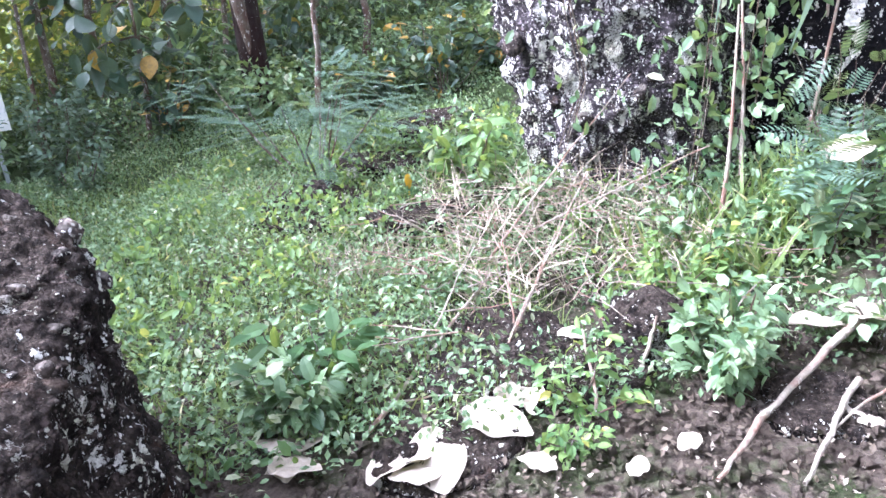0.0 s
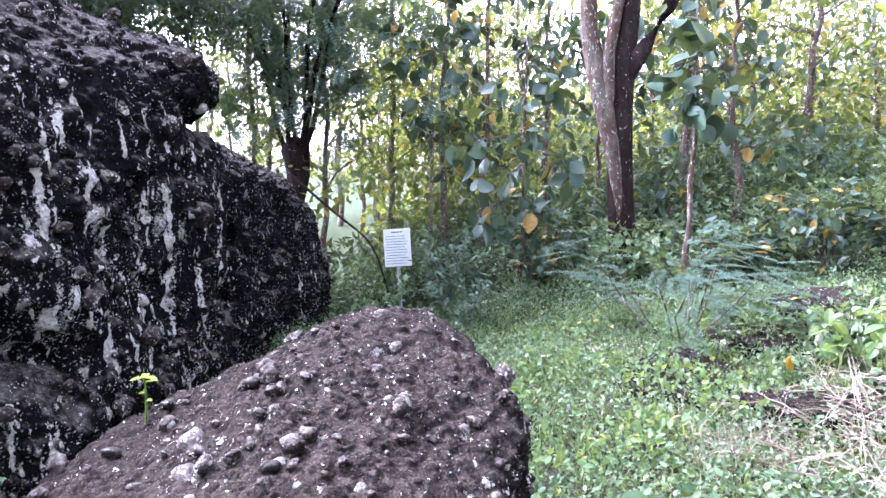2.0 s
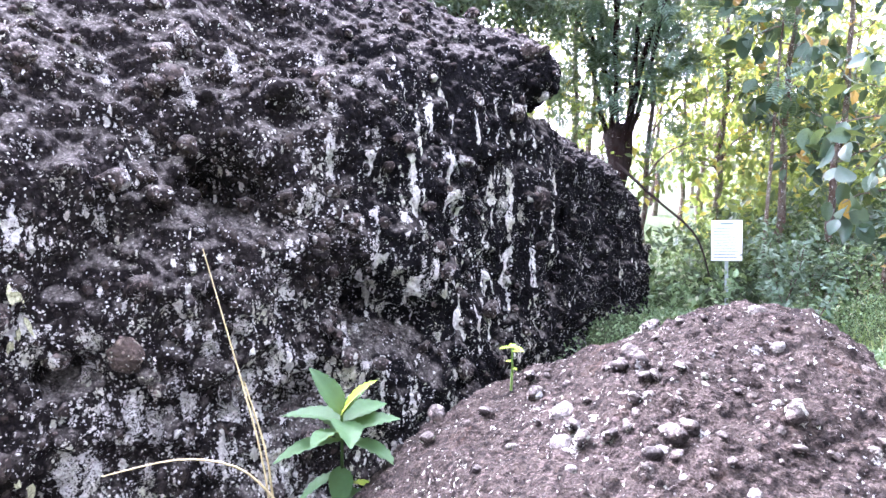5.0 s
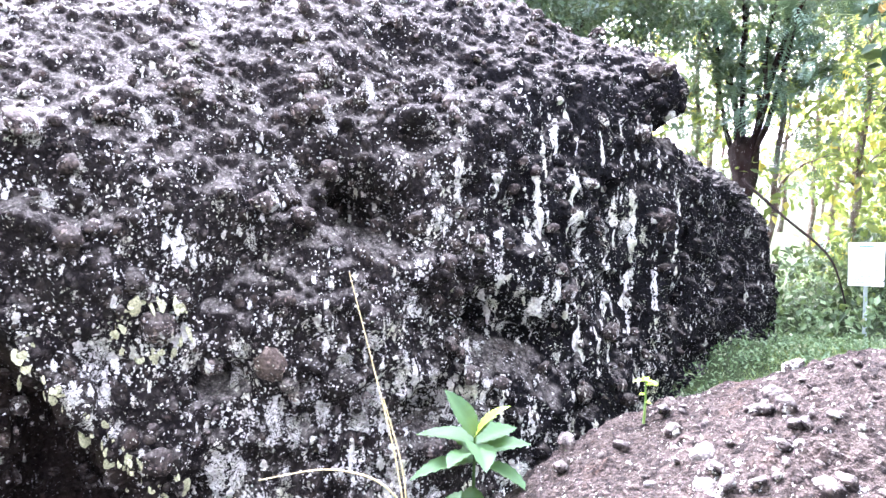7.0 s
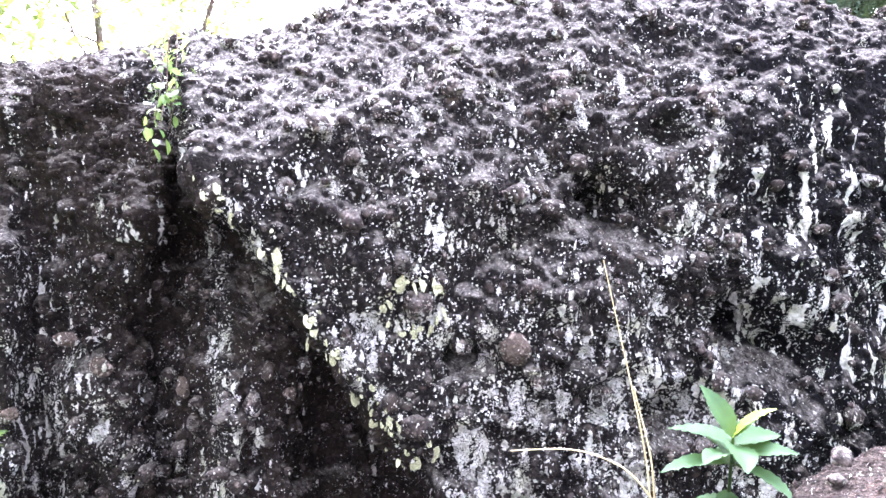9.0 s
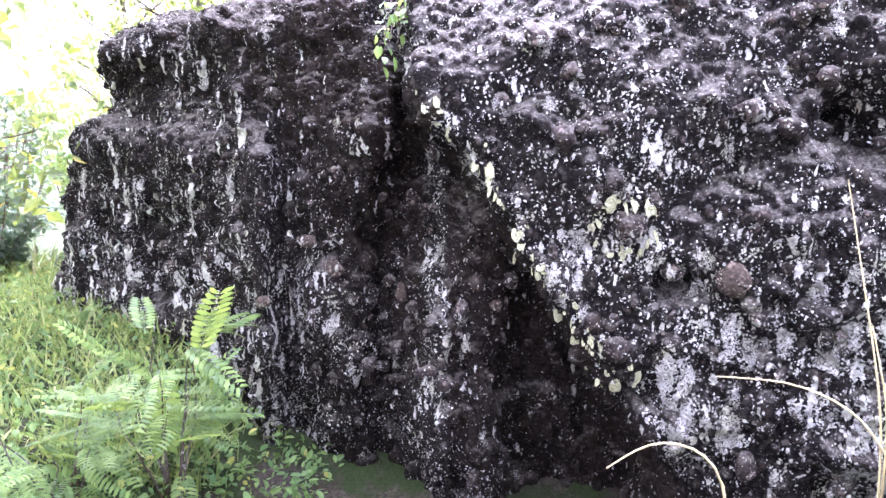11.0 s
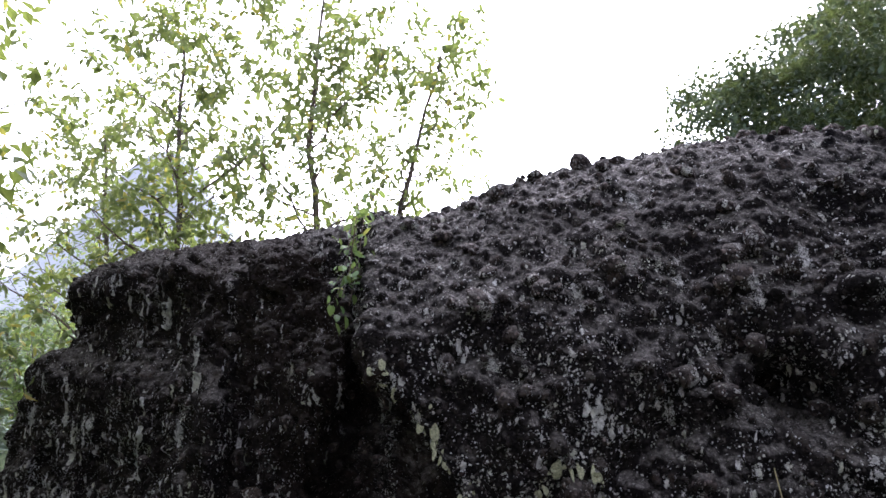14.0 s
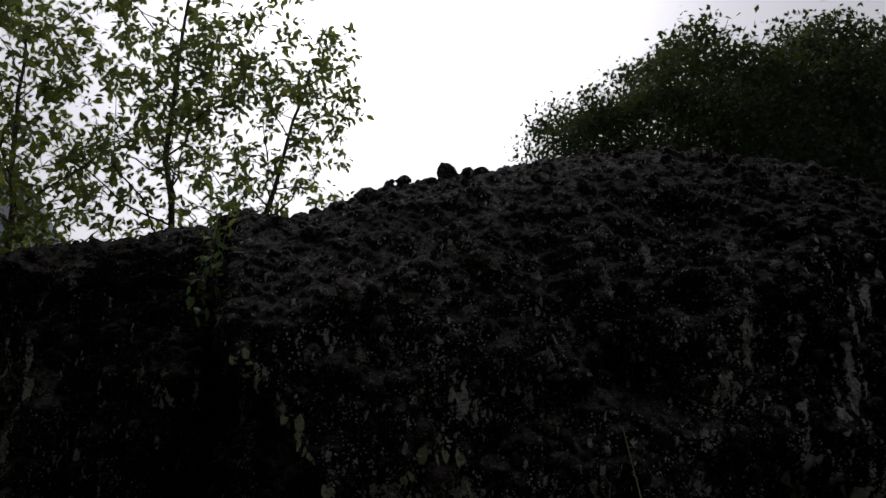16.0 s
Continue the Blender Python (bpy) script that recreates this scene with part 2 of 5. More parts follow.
def bark_material(name, a, c, spots=0.3):
    m, n, l, b = material(name)
    pos = n.new("ShaderNodeNewGeometry").outputs["Position"]
    g = noise_tex(n, l, stretch(n, l, pos, (14, 14, 2.5)), 1.0, 6, 0.7)
    col = mix(n, l, ramp(n, l, g, [(0.3, 0.0), (0.7, 1.0)]), a, c)
    sp = ramp(n, l, noise_tex(n, l, pos, 9.0, 5, 0.7), [(0.68 - 0.12 * spots, 0.0), (0.73 - 0.12 * spots, 0.8)])
    col = mix(n, l, sp, col, (0.36, 0.36, 0.33))
    col = mix(n, l, ramp(n, l, noise_tex(n, l, pos, 4.0, 5, 0.7), [(0.45, 0.0), (0.6, 0.75)]), col, (a[0] * 1.5, a[1] * 0.9, a[2] * 0.8))
    fleck = ramp(n, l, noise_tex(n, l, stretch(n, l, pos, (1, 1, 0.5)), 30.0, 6, 0.75), [(0.64 - 0.1 * spots, 0.0), (0.67 - 0.1 * spots, 0.9)])
    col = mix(n, l, fleck, col, (0.5, 0.5, 0.47))
    l.new(col, b.inputs["Base Color"])
    b.inputs["Roughness"].default_value = 0.9
    b.inputs["Specular IOR Level"].default_value = 0.1
    bump(n, l, b, calc(n, l, "ADD", g, calc(n, l, "MULTIPLY", noise_tex(n, l, pos, 60.0, 4, 0.7), 0.4)), 1.0, 0.04)
    return m


def plain_material(name, a, c, scale=20.0, rough=0.8, metal=0.0, height=0.3):
    m, n, l, b = material(name)
    pos = n.new("ShaderNodeNewGeometry").outputs["Position"]
    g = noise_tex(n, l, pos, scale, 5, 0.65)
    l.new(mix(n, l, ramp(n, l, g, [(0.3, 0.0), (0.7, 1.0)]), a, c), b.inputs["Base Color"])
    b.inputs["Roughness"].default_value, b.inputs["Metallic"].default_value = rough, metal
    b.inputs["Specular IOR Level"].default_value = 0.2
    bump(n, l, b, g, height, 0.01)
    return m


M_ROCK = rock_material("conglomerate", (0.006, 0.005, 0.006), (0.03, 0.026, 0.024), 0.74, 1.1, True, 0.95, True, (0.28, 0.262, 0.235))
M_ROCK_LOW = rock_material("conglomerate_low", (0.006, 0.005, 0.005), (0.036, 0.028, 0.026), 0.35, 0.1, True, 0.55, lit_top=(0.14, 0.115, 0.095), rust=0.03, grit=42.0)
M_ROCK_PALE = rock_material("conglomerate_pale", (0.018, 0.016, 0.018), (0.1, 0.088, 0.095), 1.0, 0.8, grit=34.0)
M_STONE = rock_material("cobble_stone", (0.02, 0.017, 0.018), (0.1, 0.082, 0.072), 0.6, 0.0, False, 0.8, lit_top=(0.26, 0.24, 0.215))
M_STONE_PINK = rock_material("pink_cobble_stone", (0.07, 0.054, 0.044), (0.18, 0.145, 0.122), 0.7, 0.0, False, 0.2)
M_STONE_PALE = rock_material("pale_cobble_stone", (0.2, 0.18, 0.16), (0.42, 0.39, 0.36), 0.55, 0.0, False, 0.2, grit=70.0)
M_LICHEN = plain_material("leafy_lichen", (0.08, 0.085, 0.045), (0.46, 0.47, 0.3), 90.0, 0.9)
M_LITTER = leaf_material("leaf_litter", (0.025, 0.019, 0.014), (0.16, 0.13, 0.1), (0.4, 0.35, 0.29), 0.1, 0.05, 0.8)
M_TWIG = leaf_material("dry_twig", (0.14, 0.11, 0.08), (0.46, 0.4, 0.32), None, 0, 0.05, 0.8)
def soil_material():
    """Forest soil: dark crumbs, paler dry crust, low moss and seedlings in patches."""
    m, n, l, b = material("soil")
    pos = n.new("ShaderNodeNewGeometry").outputs["Position"]
    g = noise_tex(n, l, pos, 30.0, 8, 0.75)
    col = mix(n, l, ramp(n, l, g, [(0.35, 0.0), (0.65, 1.0)]), (0.024, 0.019, 0.015), (0.16, 0.134, 0.112))
    col = mix(n, l, ramp(n, l, noise_tex(n, l, pos, 5.0, 6, 0.7), [(0.4, 0.0), (0.62, 0.8)]), col, (0.05, 0.038, 0.03))
    moss = mix(n, l, ramp(n, l, noise_tex(n, l, pos, 90.0, 4, 0.7), [(0.35, 0.0), (0.65, 1.0)]), (0.015, 0.03, 0.01), (0.055, 0.085, 0.03))
    xyz = n.new("ShaderNodeSeparateXYZ")
    l.new(pos, xyz.inputs[0])
    out = calc(n, l, "ADD", calc(n, l, "ABSOLUTE", calc(n, l, "MULTIPLY", xyz.outputs[0], 0.05)), calc(n, l, "ABSOLUTE", calc(n, l, "MULTIPLY", xyz.outputs[1], 0.05)))
    grown = calc(n, l, "ADD", noise_tex(n, l, pos, 1.3, 6, 0.7), calc(n, l, "MULTIPLY", calc(n, l, "MINIMUM", out, 0.7), 0.5))
    col = mix(n, l, ramp(n, l, grown, [(0.58, 0.0), (0.68, 0.9)]), col, moss)
    l.new(col, b.inputs["Base Color"])
    b.inputs["Roughness"].default_value = 0.95
    b.inputs["Specular IOR Level"].default_value = 0.1
    bump(n, l, b, g, 1.0, 0.03)
    return m


M_SOIL = soil_material()
M_TEAK = leaf_material("teak_leaf", (0.012, 0.038, 0.028), (0.055, 0.105, 0.065), (0.36, 0.22, 0.04), 0.1, 0.14)
M_FOREST = leaf_material("forest_leaf", (0.02, 0.05, 0.022), (0.14, 0.18, 0.06), (0.42, 0.32, 0.07), 0.16, 0.5)
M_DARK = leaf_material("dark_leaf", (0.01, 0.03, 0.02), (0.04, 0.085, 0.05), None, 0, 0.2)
M_CROWN = leaf_material("crown_leaf", (0.014, 0.036, 0.027), (0.075, 0.125, 0.095), None, 0, 0.2)
M_FERN = leaf_material("feathery_leaf", (0.04, 0.085, 0.06), (0.13, 0.2, 0.145), None, 0, 0.25)
M_MIMOSA = leaf_material("mimosa_leaf", (0.03, 0.07, 0.05), (0.1, 0.165, 0.12), None, 0, 0.2)
M_BRIGHT = leaf_material("young_leaf", (0.05, 0.13, 0.05), (0.2, 0.31, 0.1), (0.45, 0.44, 0.12), 0.06, 0.4)
M_WEED = leaf_material("weed_leaf", (0.024, 0.07, 0.032), (0.24, 0.36, 0.2), (0.4, 0.44, 0.3), 0.07, 0.3)
M_GRASS = leaf_material("grass_blade", (0.07, 0.13, 0.035), (0.3, 0.39, 0.15), (0.42, 0.38, 0.2), 0.08, 0.3)
# paler copy of the grass blades: sun and overexposure put into the colour
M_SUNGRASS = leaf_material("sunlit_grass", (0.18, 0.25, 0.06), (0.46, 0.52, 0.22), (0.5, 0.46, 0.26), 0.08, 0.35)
M_DRY = leaf_material("dry_leaf", (0.2, 0.165, 0.125), (0.56, 0.5, 0.42), None, 0, 0.1, 0.7)
M_STRAW = leaf_material("dry_stalk", (0.34, 0.28, 0.13), (0.55, 0.48, 0.28), None, 0, 0.05, 0.8)
M_YELLOW = leaf_material("yellow_leaf", (0.5, 0.28, 0.02), (0.6, 0.38, 0.03), None, 0, 0.3)
M_BARK_DARK = bark_material("dark_bark", (0.012, 0.009, 0.009), (0.045, 0.034, 0.03), 0.1)
M_BARK_PALE = bark_material("pale_bark", (0.05, 0.042, 0.034), (0.2, 0.175, 0.14), 0.6)
M_BOARD = plain_material("board_paint", (0.72, 0.76, 0.74), (0.8, 0.82, 0.8), 12.0, 0.5)
M_INK = plain_material("board_ink", (0.04, 0.16, 0.12), (0.06, 0.2, 0.16), 30.0, 0.6)
M_POST = plain_material("post_metal", (0.3, 0.36, 0.36), (0.45, 0.5, 0.5), 18.0, 0.5, 0.3)
M_GLOSSY = leaf_material("glossy_leaf", (0.014, 0.052, 0.016), (0.04, 0.105, 0.03), None, 0, 0.3, 0.7)
M_LIME = leaf_material("lime_leaf", (0.25, 0.42, 0.03), (0.36, 0.5, 0.05), None, 0, 0.45, 0.4)
M_STRAP = leaf_material("strap_leaf", (0.2, 0.32, 0.3), (0.26, 0.38, 0.36), None, 0, 0.2, 0.4)
# haze is painted into this pale blue-grey
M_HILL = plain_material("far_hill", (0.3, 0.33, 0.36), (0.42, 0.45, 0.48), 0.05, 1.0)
M_WOOD = bark_material("dead_wood", (0.16, 0.14, 0.115), (0.42, 0.38, 0.32), 0.3)
# leaf colours raised to carry the backlight and bloom of the sky
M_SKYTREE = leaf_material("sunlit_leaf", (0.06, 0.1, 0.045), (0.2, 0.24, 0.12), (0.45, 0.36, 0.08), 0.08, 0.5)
# feather leaf brightened in colour to look sunlit
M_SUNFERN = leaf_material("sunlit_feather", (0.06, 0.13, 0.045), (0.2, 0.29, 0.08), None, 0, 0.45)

# ---- shaping tools ----
def mesh_from(name, verts, faces, mats, smooth=True):
    me = bpy.data.meshes.new(name)
    verts = np.asarray(verts, dtype=np.float32)
    faces = np.asarray(faces, dtype=np.int32)
    k = faces.shape[1]
    me.vertices.add(len(verts))
    me.vertices.foreach_set("co", verts.ravel())
    me.loops.add(faces.size)
    me.loops.foreach_set("vertex_index", faces.ravel())
    me.polygons.add(len(faces))
    me.polygons.foreach_set("loop_start", np.arange(0, faces.size, k, dtype=np.int32))
    me.polygons.foreach_set("use_smooth", np.full(len(faces), smooth))
    me.update(calc_edges=True)
    me.materials.append(mats)
    return me


def mesh_part(name, verts, faces, mat, parent=None, label="", smooth=True):
    ob = new(name, mesh_from(name, verts, faces, mat, smooth))
    ob.parent = parent
    if label:
        tagged(ob, label)
    return ob


def empty(name, loc):
    ob = new(name)
    ob.empty_display_size = 0.1
    ob.location = loc
    return ob


def part(name, bm, mat, parent=None, label=""):
    me = bpy.data.meshes.new(name)
    bm.to_mesh(me)
    bm.free()
    me.materials.append(mat)
    ob = new(name, me)
    ob.parent = parent
    if label:
        tagged(ob, label)
    return ob


def smooth_step(a, b, x):
    t = np.clip((x - a) / (b - a), 0, 1)
    return t * t * (3 - 2 * t)


def hashed(ix, iy, iz, k):
    h = (ix.astype(np.int64) * 73856093) ^ (iy.astype(np.int64) * 19349663) ^ (iz.astype(np.int64) * 83492791) ^ (k * 2654435761)
    h = (h ^ (h >> 13)) * 1274126177 & 0xFFFFFFFF
    h = (h ^ (h >> 16)) * 2246822519 & 0xFFFFFFFF
    return ((h ^ (h >> 15)) & 0xFFFFFF) / float(0x1000000)


def value_noise(p, size, seed, octaves=3):
    out, amp = np.zeros(len(p)), 1.0
    for o in range(octaves):
        q = p / size
        c = np.floor(q)
        f = q - c
        f = f * f * (3 - 2 * f)
        s = np.zeros(len(p))
        for dx in (0, 1):
            for dy in (0, 1):
                for dz in (0, 1):
                    w = (f[:, 0] if dx else 1 - f[:, 0]) * (f[:, 1] if dy else 1 - f[:, 1]) * (f[:, 2] if dz else 1 - f[:, 2])
                    s += w * hashed(c[:, 0] + dx, c[:, 1] + dy, c[:, 2] + dz, seed + o)
        out += amp * (s * 2 - 1)
        size, amp = size * 0.5, amp * 0.5
    return out


def pebbles(p, size, seed, keep=1.0, lo=0.22, hi=0.6):
    """Half-buried round stones: height (in metres) and a tone for the stone that each point lies on."""
    c = np.floor(p / size)
    best, tone = np.zeros(len(p)), np.zeros(len(p))
    for dx in (-1, 0, 1):
        for dy in (-1, 0, 1):
            for dz in (-1, 0, 1):
                cx, cy, cz = c[:, 0] + dx, c[:, 1] + dy, c[:, 2] + dz
                fx, fy, fz = (hashed(cx, cy, cz, seed + k) for k in (1, 2, 3))
                r = (lo + (hi - lo) * hashed(cx, cy, cz, seed + 4) ** 2) * size
                on = hashed(cx, cy, cz, seed + 5) < keep
                sq = 0.75 + 0.6 * hashed(cx, cy, cz, seed + 7)
                d2 = (((cx + fx) * size - p[:, 0]) ** 2 + ((cy + fy) * size - p[:, 1]) ** 2 + (((cz + fz) * size - p[:, 2]) * sq) ** 2) / r**2
                h = np.where(on, r * np.clip(1 - d2, 0, None) ** 0.42, 0)
                better = h > best
                best = np.where(better, h, best)
                tone = np.where(better & (h > r * 0.12), 0.06 + 0.94 * hashed(cx, cy, cz, seed + 6), tone)
    return best, tone


def grid_faces(nu, nv, wrap=False):
    i, j = np.meshgrid(np.arange(nu - 1), np.arange(nv if wrap else nv - 1), indexing="ij")
    a = i * nv + j
    b = i * nv + (j + 1) % nv
    return np.stack([a, b, b + nv, a + nv], -1).reshape(-1, 4)


def grid_normals(v, nu, nv):
    g = v.reshape(nu, nv, 3)
    n = np.cross(np.gradient(g, axis=0), np.gradient(g, axis=1)).reshape(-1, 3)
    return n / (np.linalg.norm(n, axis=1, keepdims=True) + 1e-9)


def rocky(v, n, scale=1.0, seed=10, rough=1.0):
    """Stones of several sizes pushed out of a smooth body along its normals, with hollows between them."""
    p = v.copy()
    lump = value_noise(p, 0.8 * scale, seed, 4) * 0.10 * scale
    a, ta = pebbles(p, 0.34 * scale, seed + 20, 0.45, 0.12, 0.37)
    b, tb = pebbles(p, 0.14 * scale, seed + 40, 0.8, 0.16, 0.46)
    c, tc = pebbles(p, 0.065 * scale, seed + 60, 0.75, 0.2, 0.55)
    lying = smooth_step(0.45, 0.85, n[:, 2])
    h = lump + rough * (0.9 * a * (1 - 0.85 * lying) + 1.15 * b * (1 - 0.5 * lying) + 0.9 * c) + value_noise(p, 0.36 * scale, seed + 70, 3) * 0.08 * scale * (1 - 0.65 * lying) + value_noise(p, 0.11 * scale, seed + 80, 4) * 0.028 * scale
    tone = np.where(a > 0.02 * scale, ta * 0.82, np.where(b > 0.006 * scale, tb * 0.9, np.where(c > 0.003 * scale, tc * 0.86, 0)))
    return v + n * h[:, None], tone


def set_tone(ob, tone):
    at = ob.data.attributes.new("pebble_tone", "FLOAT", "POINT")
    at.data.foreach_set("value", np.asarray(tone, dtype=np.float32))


def boulder(name, centre, radii, top, base, mat, label, tilt=(0, 0), n_ang=150, n_ring=90, seed=1, power=0.75, scale=1.0, lean=(0, 0), squash=0.0, rough=1.0, crest=None):
    """A weathered block: a plan outline given as radius by angle, a flat or tilted top, rounded rim, steep sides."""
    ang = np.linspace(0, 2 * np.pi, n_ang, endpoint=False)
    keys = np.linspace(0, 2 * np.pi, len(radii) + 1)
    rad = np.interp(ang, keys, list(radii) + [radii[0]])
    for _ in range(max(2, n_ang // 40)):
        rad = (np.roll(rad, 1) + rad + np.roll(rad, -1)) / 3
    # rings evenly spaced over the crown, the rounded rim and the side
    dense = np.linspace(0, 1, 3000)
    q = np.clip(dense / 0.72, 0, 1) * np.pi / 2
    c_rho, c_up, c_down = np.sin(q) ** power, np.cos(q) ** (power * 0.9), np.clip((dense - 0.72) / 0.28, 0, 1)
    high = (top - base) * 0.5
    way = np.concatenate([[0], np.cumsum(np.hypot(np.diff(c_rho) * np.mean(radii), np.diff(high * (c_up - c_down))))])
    even = np.linspace(0, way[-1], n_ring)
    rho, up, down = np.interp(even, way, c_rho), np.interp(even, way, c_up), np.interp(even, way, c_down)
    rho[0] = 0.002
    X = centre[0] + rho[:, None] * rad[None] * np.cos(ang)[None]
    Y = centre[1] + rho[:, None] * rad[None] * np.sin(ang)[None]
    plane = top + tilt[0] * (X - centre[0]) + tilt[1] * (Y - centre[1])
    if crest:
        plane = plane + np.where(X < crest[0], crest[1] * (X - crest[0]), crest[2] * (X - crest[0]))
    rim = base + (plane - base) * 0.55
    Z = rim + (plane - rim) * up[:, None]
    Z = Z * (1 - down[:, None]) + (base - 0.25) * down[:, None]
    hgt = (Z - base)
    X = X + lean[0] * hgt - squash * np.cos(ang)[None] * down[:, None]
    Y = Y + lean[1] * hgt - squash * np.sin(ang)[None] * down[:, None]
    v = np.stack([X, Y, Z], -1)
    v = np.concatenate([v, v[:, :1]], 1)
    nrm = grid_normals(v.reshape(-1, 3), n_ring, n_ang + 1)
    flip = np.sign((nrm * (v.reshape(-1, 3) - np.array([*centre, (top + base) / 2]))).sum(1).mean())
    nrm *= flip if flip else 1
    core = np.repeat(smooth_step(0.35, 0.1, rho), n_ang + 1)[:, None]
    nrm = nrm * (1 - core) + np.array([0, 0, 1.0]) * core
    nrm = nrm.reshape(n_ring, n_ang + 1, 3)[:, :n_ang].reshape(-1, 3)
    v = v[:, :n_ang].reshape(-1, 3)
    v, tone = rocky(v, nrm, scale, seed, rough)
    ob = mesh_part(name, v, grid_faces(n_ring, n_ang, True), mat)
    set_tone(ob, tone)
    tagged(ob, label, "boulder", kind="")
    return ob


def scatter(name, tmpl_v, tmpl_f, mats, locs, mat, parent=None, label="", smooth=False):
    """Many copies of a small leaf or blade in one mesh: mats (N,3,3) hold turn and size."""
    tv, tf = np.asarray(tmpl_v, float), np.asarray(tmpl_f)
    v = np.einsum("nij,kj->nki", mats, tv) + np.asarray(locs)[:, None]
    f = tf[None] + (np.arange(len(locs)) * len(tv))[:, None, None]
    return mesh_part(name, v.reshape(-1, 3), f.reshape(-1, tf.shape[1]), mat, parent, label, smooth)


def turns(rng, n, direction=None, spread=1.0, size=(0.8, 1.2), roll=0.6):
    """Leaf frames: x along the leaf, z its upper side. direction: mean way of the leaf tips."""
    d = rng.normal(size=(n, 3)) * spread
    if direction is not None:
        d = d + direction
    d /= np.linalg.norm(d, axis=1, keepdims=True) + 1e-9
    up = np.array([0, 0, 1.0]) + rng.normal(size=(n, 3)) * roll
    y = np.cross(up, d)
    y /= np.linalg.norm(y, axis=1, keepdims=True) + 1e-9
    z = np.cross(d, y)
    m = np.stack([d, y, z], -1)
    return m * rng.uniform(size[0], size[1], n)[:, None, None]


# a leaf 1 long: two halves folded along the rib, drooping tip
LEAF_V = [(0, 0, 0), (0.3, 0.24, 0.05), (0.7, 0.22, 0.02), (1.0, 0, -0.14), (0.7, -0.22, 0.02), (0.3, -0.24, 0.05), (0.35, 0, 0), (0.7, 0, -0.04)]
LEAF_T = [(0, 6, 1), (6, 2, 1), (6, 7, 2), (7, 3, 2), (0, 5, 6), (6, 5, 4), (6, 4, 7), (7, 4, 3)]
BLADE_V = [(0, -0.03, 0), (0, 0.03, 0), (0.5, 0.025, 0.06), (0.5, -0.025, 0.06), (1.0, 0, -0.05)]
BLADE_T = [(0, 1, 2), (0, 2, 3), (3, 2, 4)]
SMALL_V = [(0, 0, 0), (0.5, 0.3, 0.06), (1.0, 0, -0.05), (0.5, -0.3, 0.06)]
SMALL_T = [(0, 2, 1), (0, 3, 2)]


def feather(pairs, width, fat=0.3):
    """A compound leaf 1 long: a thin arched rib with opposite oblong leaflets."""
    v, f = [(0, -0.006, 0), (0, 0.006, 0), (0.5, 0.004, -0.03), (0.5, -0.004, -0.03), (1, 0, -0.12)], [(0, 1, 2), (0, 2, 3), (3, 2, 4)]
    for k in range(pairs):
        x = 0.14 + 0.84 * k / pairs
        ln = width * math.sin(math.pi * (0.2 + 0.68 * k / pairs)) ** 0.6
        w = fat / pairs
        z = -0.12 * x * x
        for s in (1, -1):
            b = len(v)
            v += [(x, 0, z), (x + w + 0.02, s * ln * 0.4, z + 0.012), (x + w + 0.05, s * ln * 0.8, z), (x + 0.08, s * ln, z - 0.02), (x - w * 0.7 + 0.05, s * ln * 0.8, z), (x - w + 0.02, s * ln * 0.4, z + 0.012)]
            f += [(b, b + 1, b + 5), (b + 1, b + 2, b + 4), (b + 1, b + 4, b + 5), (b + 2, b + 3, b + 4)]
    return v, f


FEATHER_V, FEATHER_T = feather(9, 0.26, 0.26)
FINE_V, FINE_T = feather(15, 0.2, 0.22)
FROND_V, FROND_T = feather(11, 0.22, 0.36)


def tube(points, radii, sides=8):
    """A tapered tube through points: verts and quads."""
    p = np.asarray(points, float)
    r = np.asarray(radii, float)
    t = np.gradient(p, axis=0)
    t /= np.linalg.norm(t, axis=1, keepdims=True) + 1e-9
    ref = np.where(np.abs(t[:, 2:3]) > 0.9, np.array([[1.0, 0, 0]]), np.array([[0, 0, 1.0]]))
    a = np.cross(t, ref)
    a /= np.linalg.norm(a, axis=1, keepdims=True) + 1e-9
    b = np.cross(t, a)
    ang = np.linspace(0, 2 * np.pi, sides, endpoint=False)
    v = p[:, None] + r[:, None, None] * (a[:, None] * np.cos(ang)[None, :, None] + b[:, None] * np.sin(ang)[None, :, None])
    return v.reshape(-1, 3), grid_faces(len(p), sides, True)


def join(pieces):
    vs, fs, k = [], [], 0
    for v, f in pieces:
        vs.append(v)
        fs.append(np.asarray(f) + k)
        k += len(v)
    return np.concatenate(vs), np.concatenate(fs)


def wander(rng, start, end, n, amount):
    t = np.linspace(0, 1, n)[:, None]
    p = np.array(start) * (1 - t) + np.array(end) * t
    w = np.cumsum(rng.normal(size=(n, 3)), axis=0) * amount
    w -= w[0] + (w[-1] - w[0]) * t
    return p + w


# ---- ground ----
GROUND_KEYS = [(0, 0, 0.0), (1.6, 2.6, 0.02), (0.5, 3.6, 0.03), (-0.7, 3.4, -0.08), (0.4, 4.7, 0.06), (1.2, 4.6, 0.28), (0.3, 5.8, 0.12), (1.4, 6, 0.5),
               (-3.2, 9.2, -0.6), (-0.3, 8.6, 0.45), (-4.5, -1, -1.5), (-3.4, 1.2, -1.4), (-2.4, 2.4, -0.7), (-3, 5, -0.6), (-9, -5, -0.9), (4, 3, 0.7), (4, 8, 1.5),
               (2, 12, 1.6), (-3, 14, 0.1), (-7, 12, -0.7), (5, 0, 0.4), (-1.5, 6.5, -0.2), (-3.5, -3, -1.0), (2, -4, 0.1)]


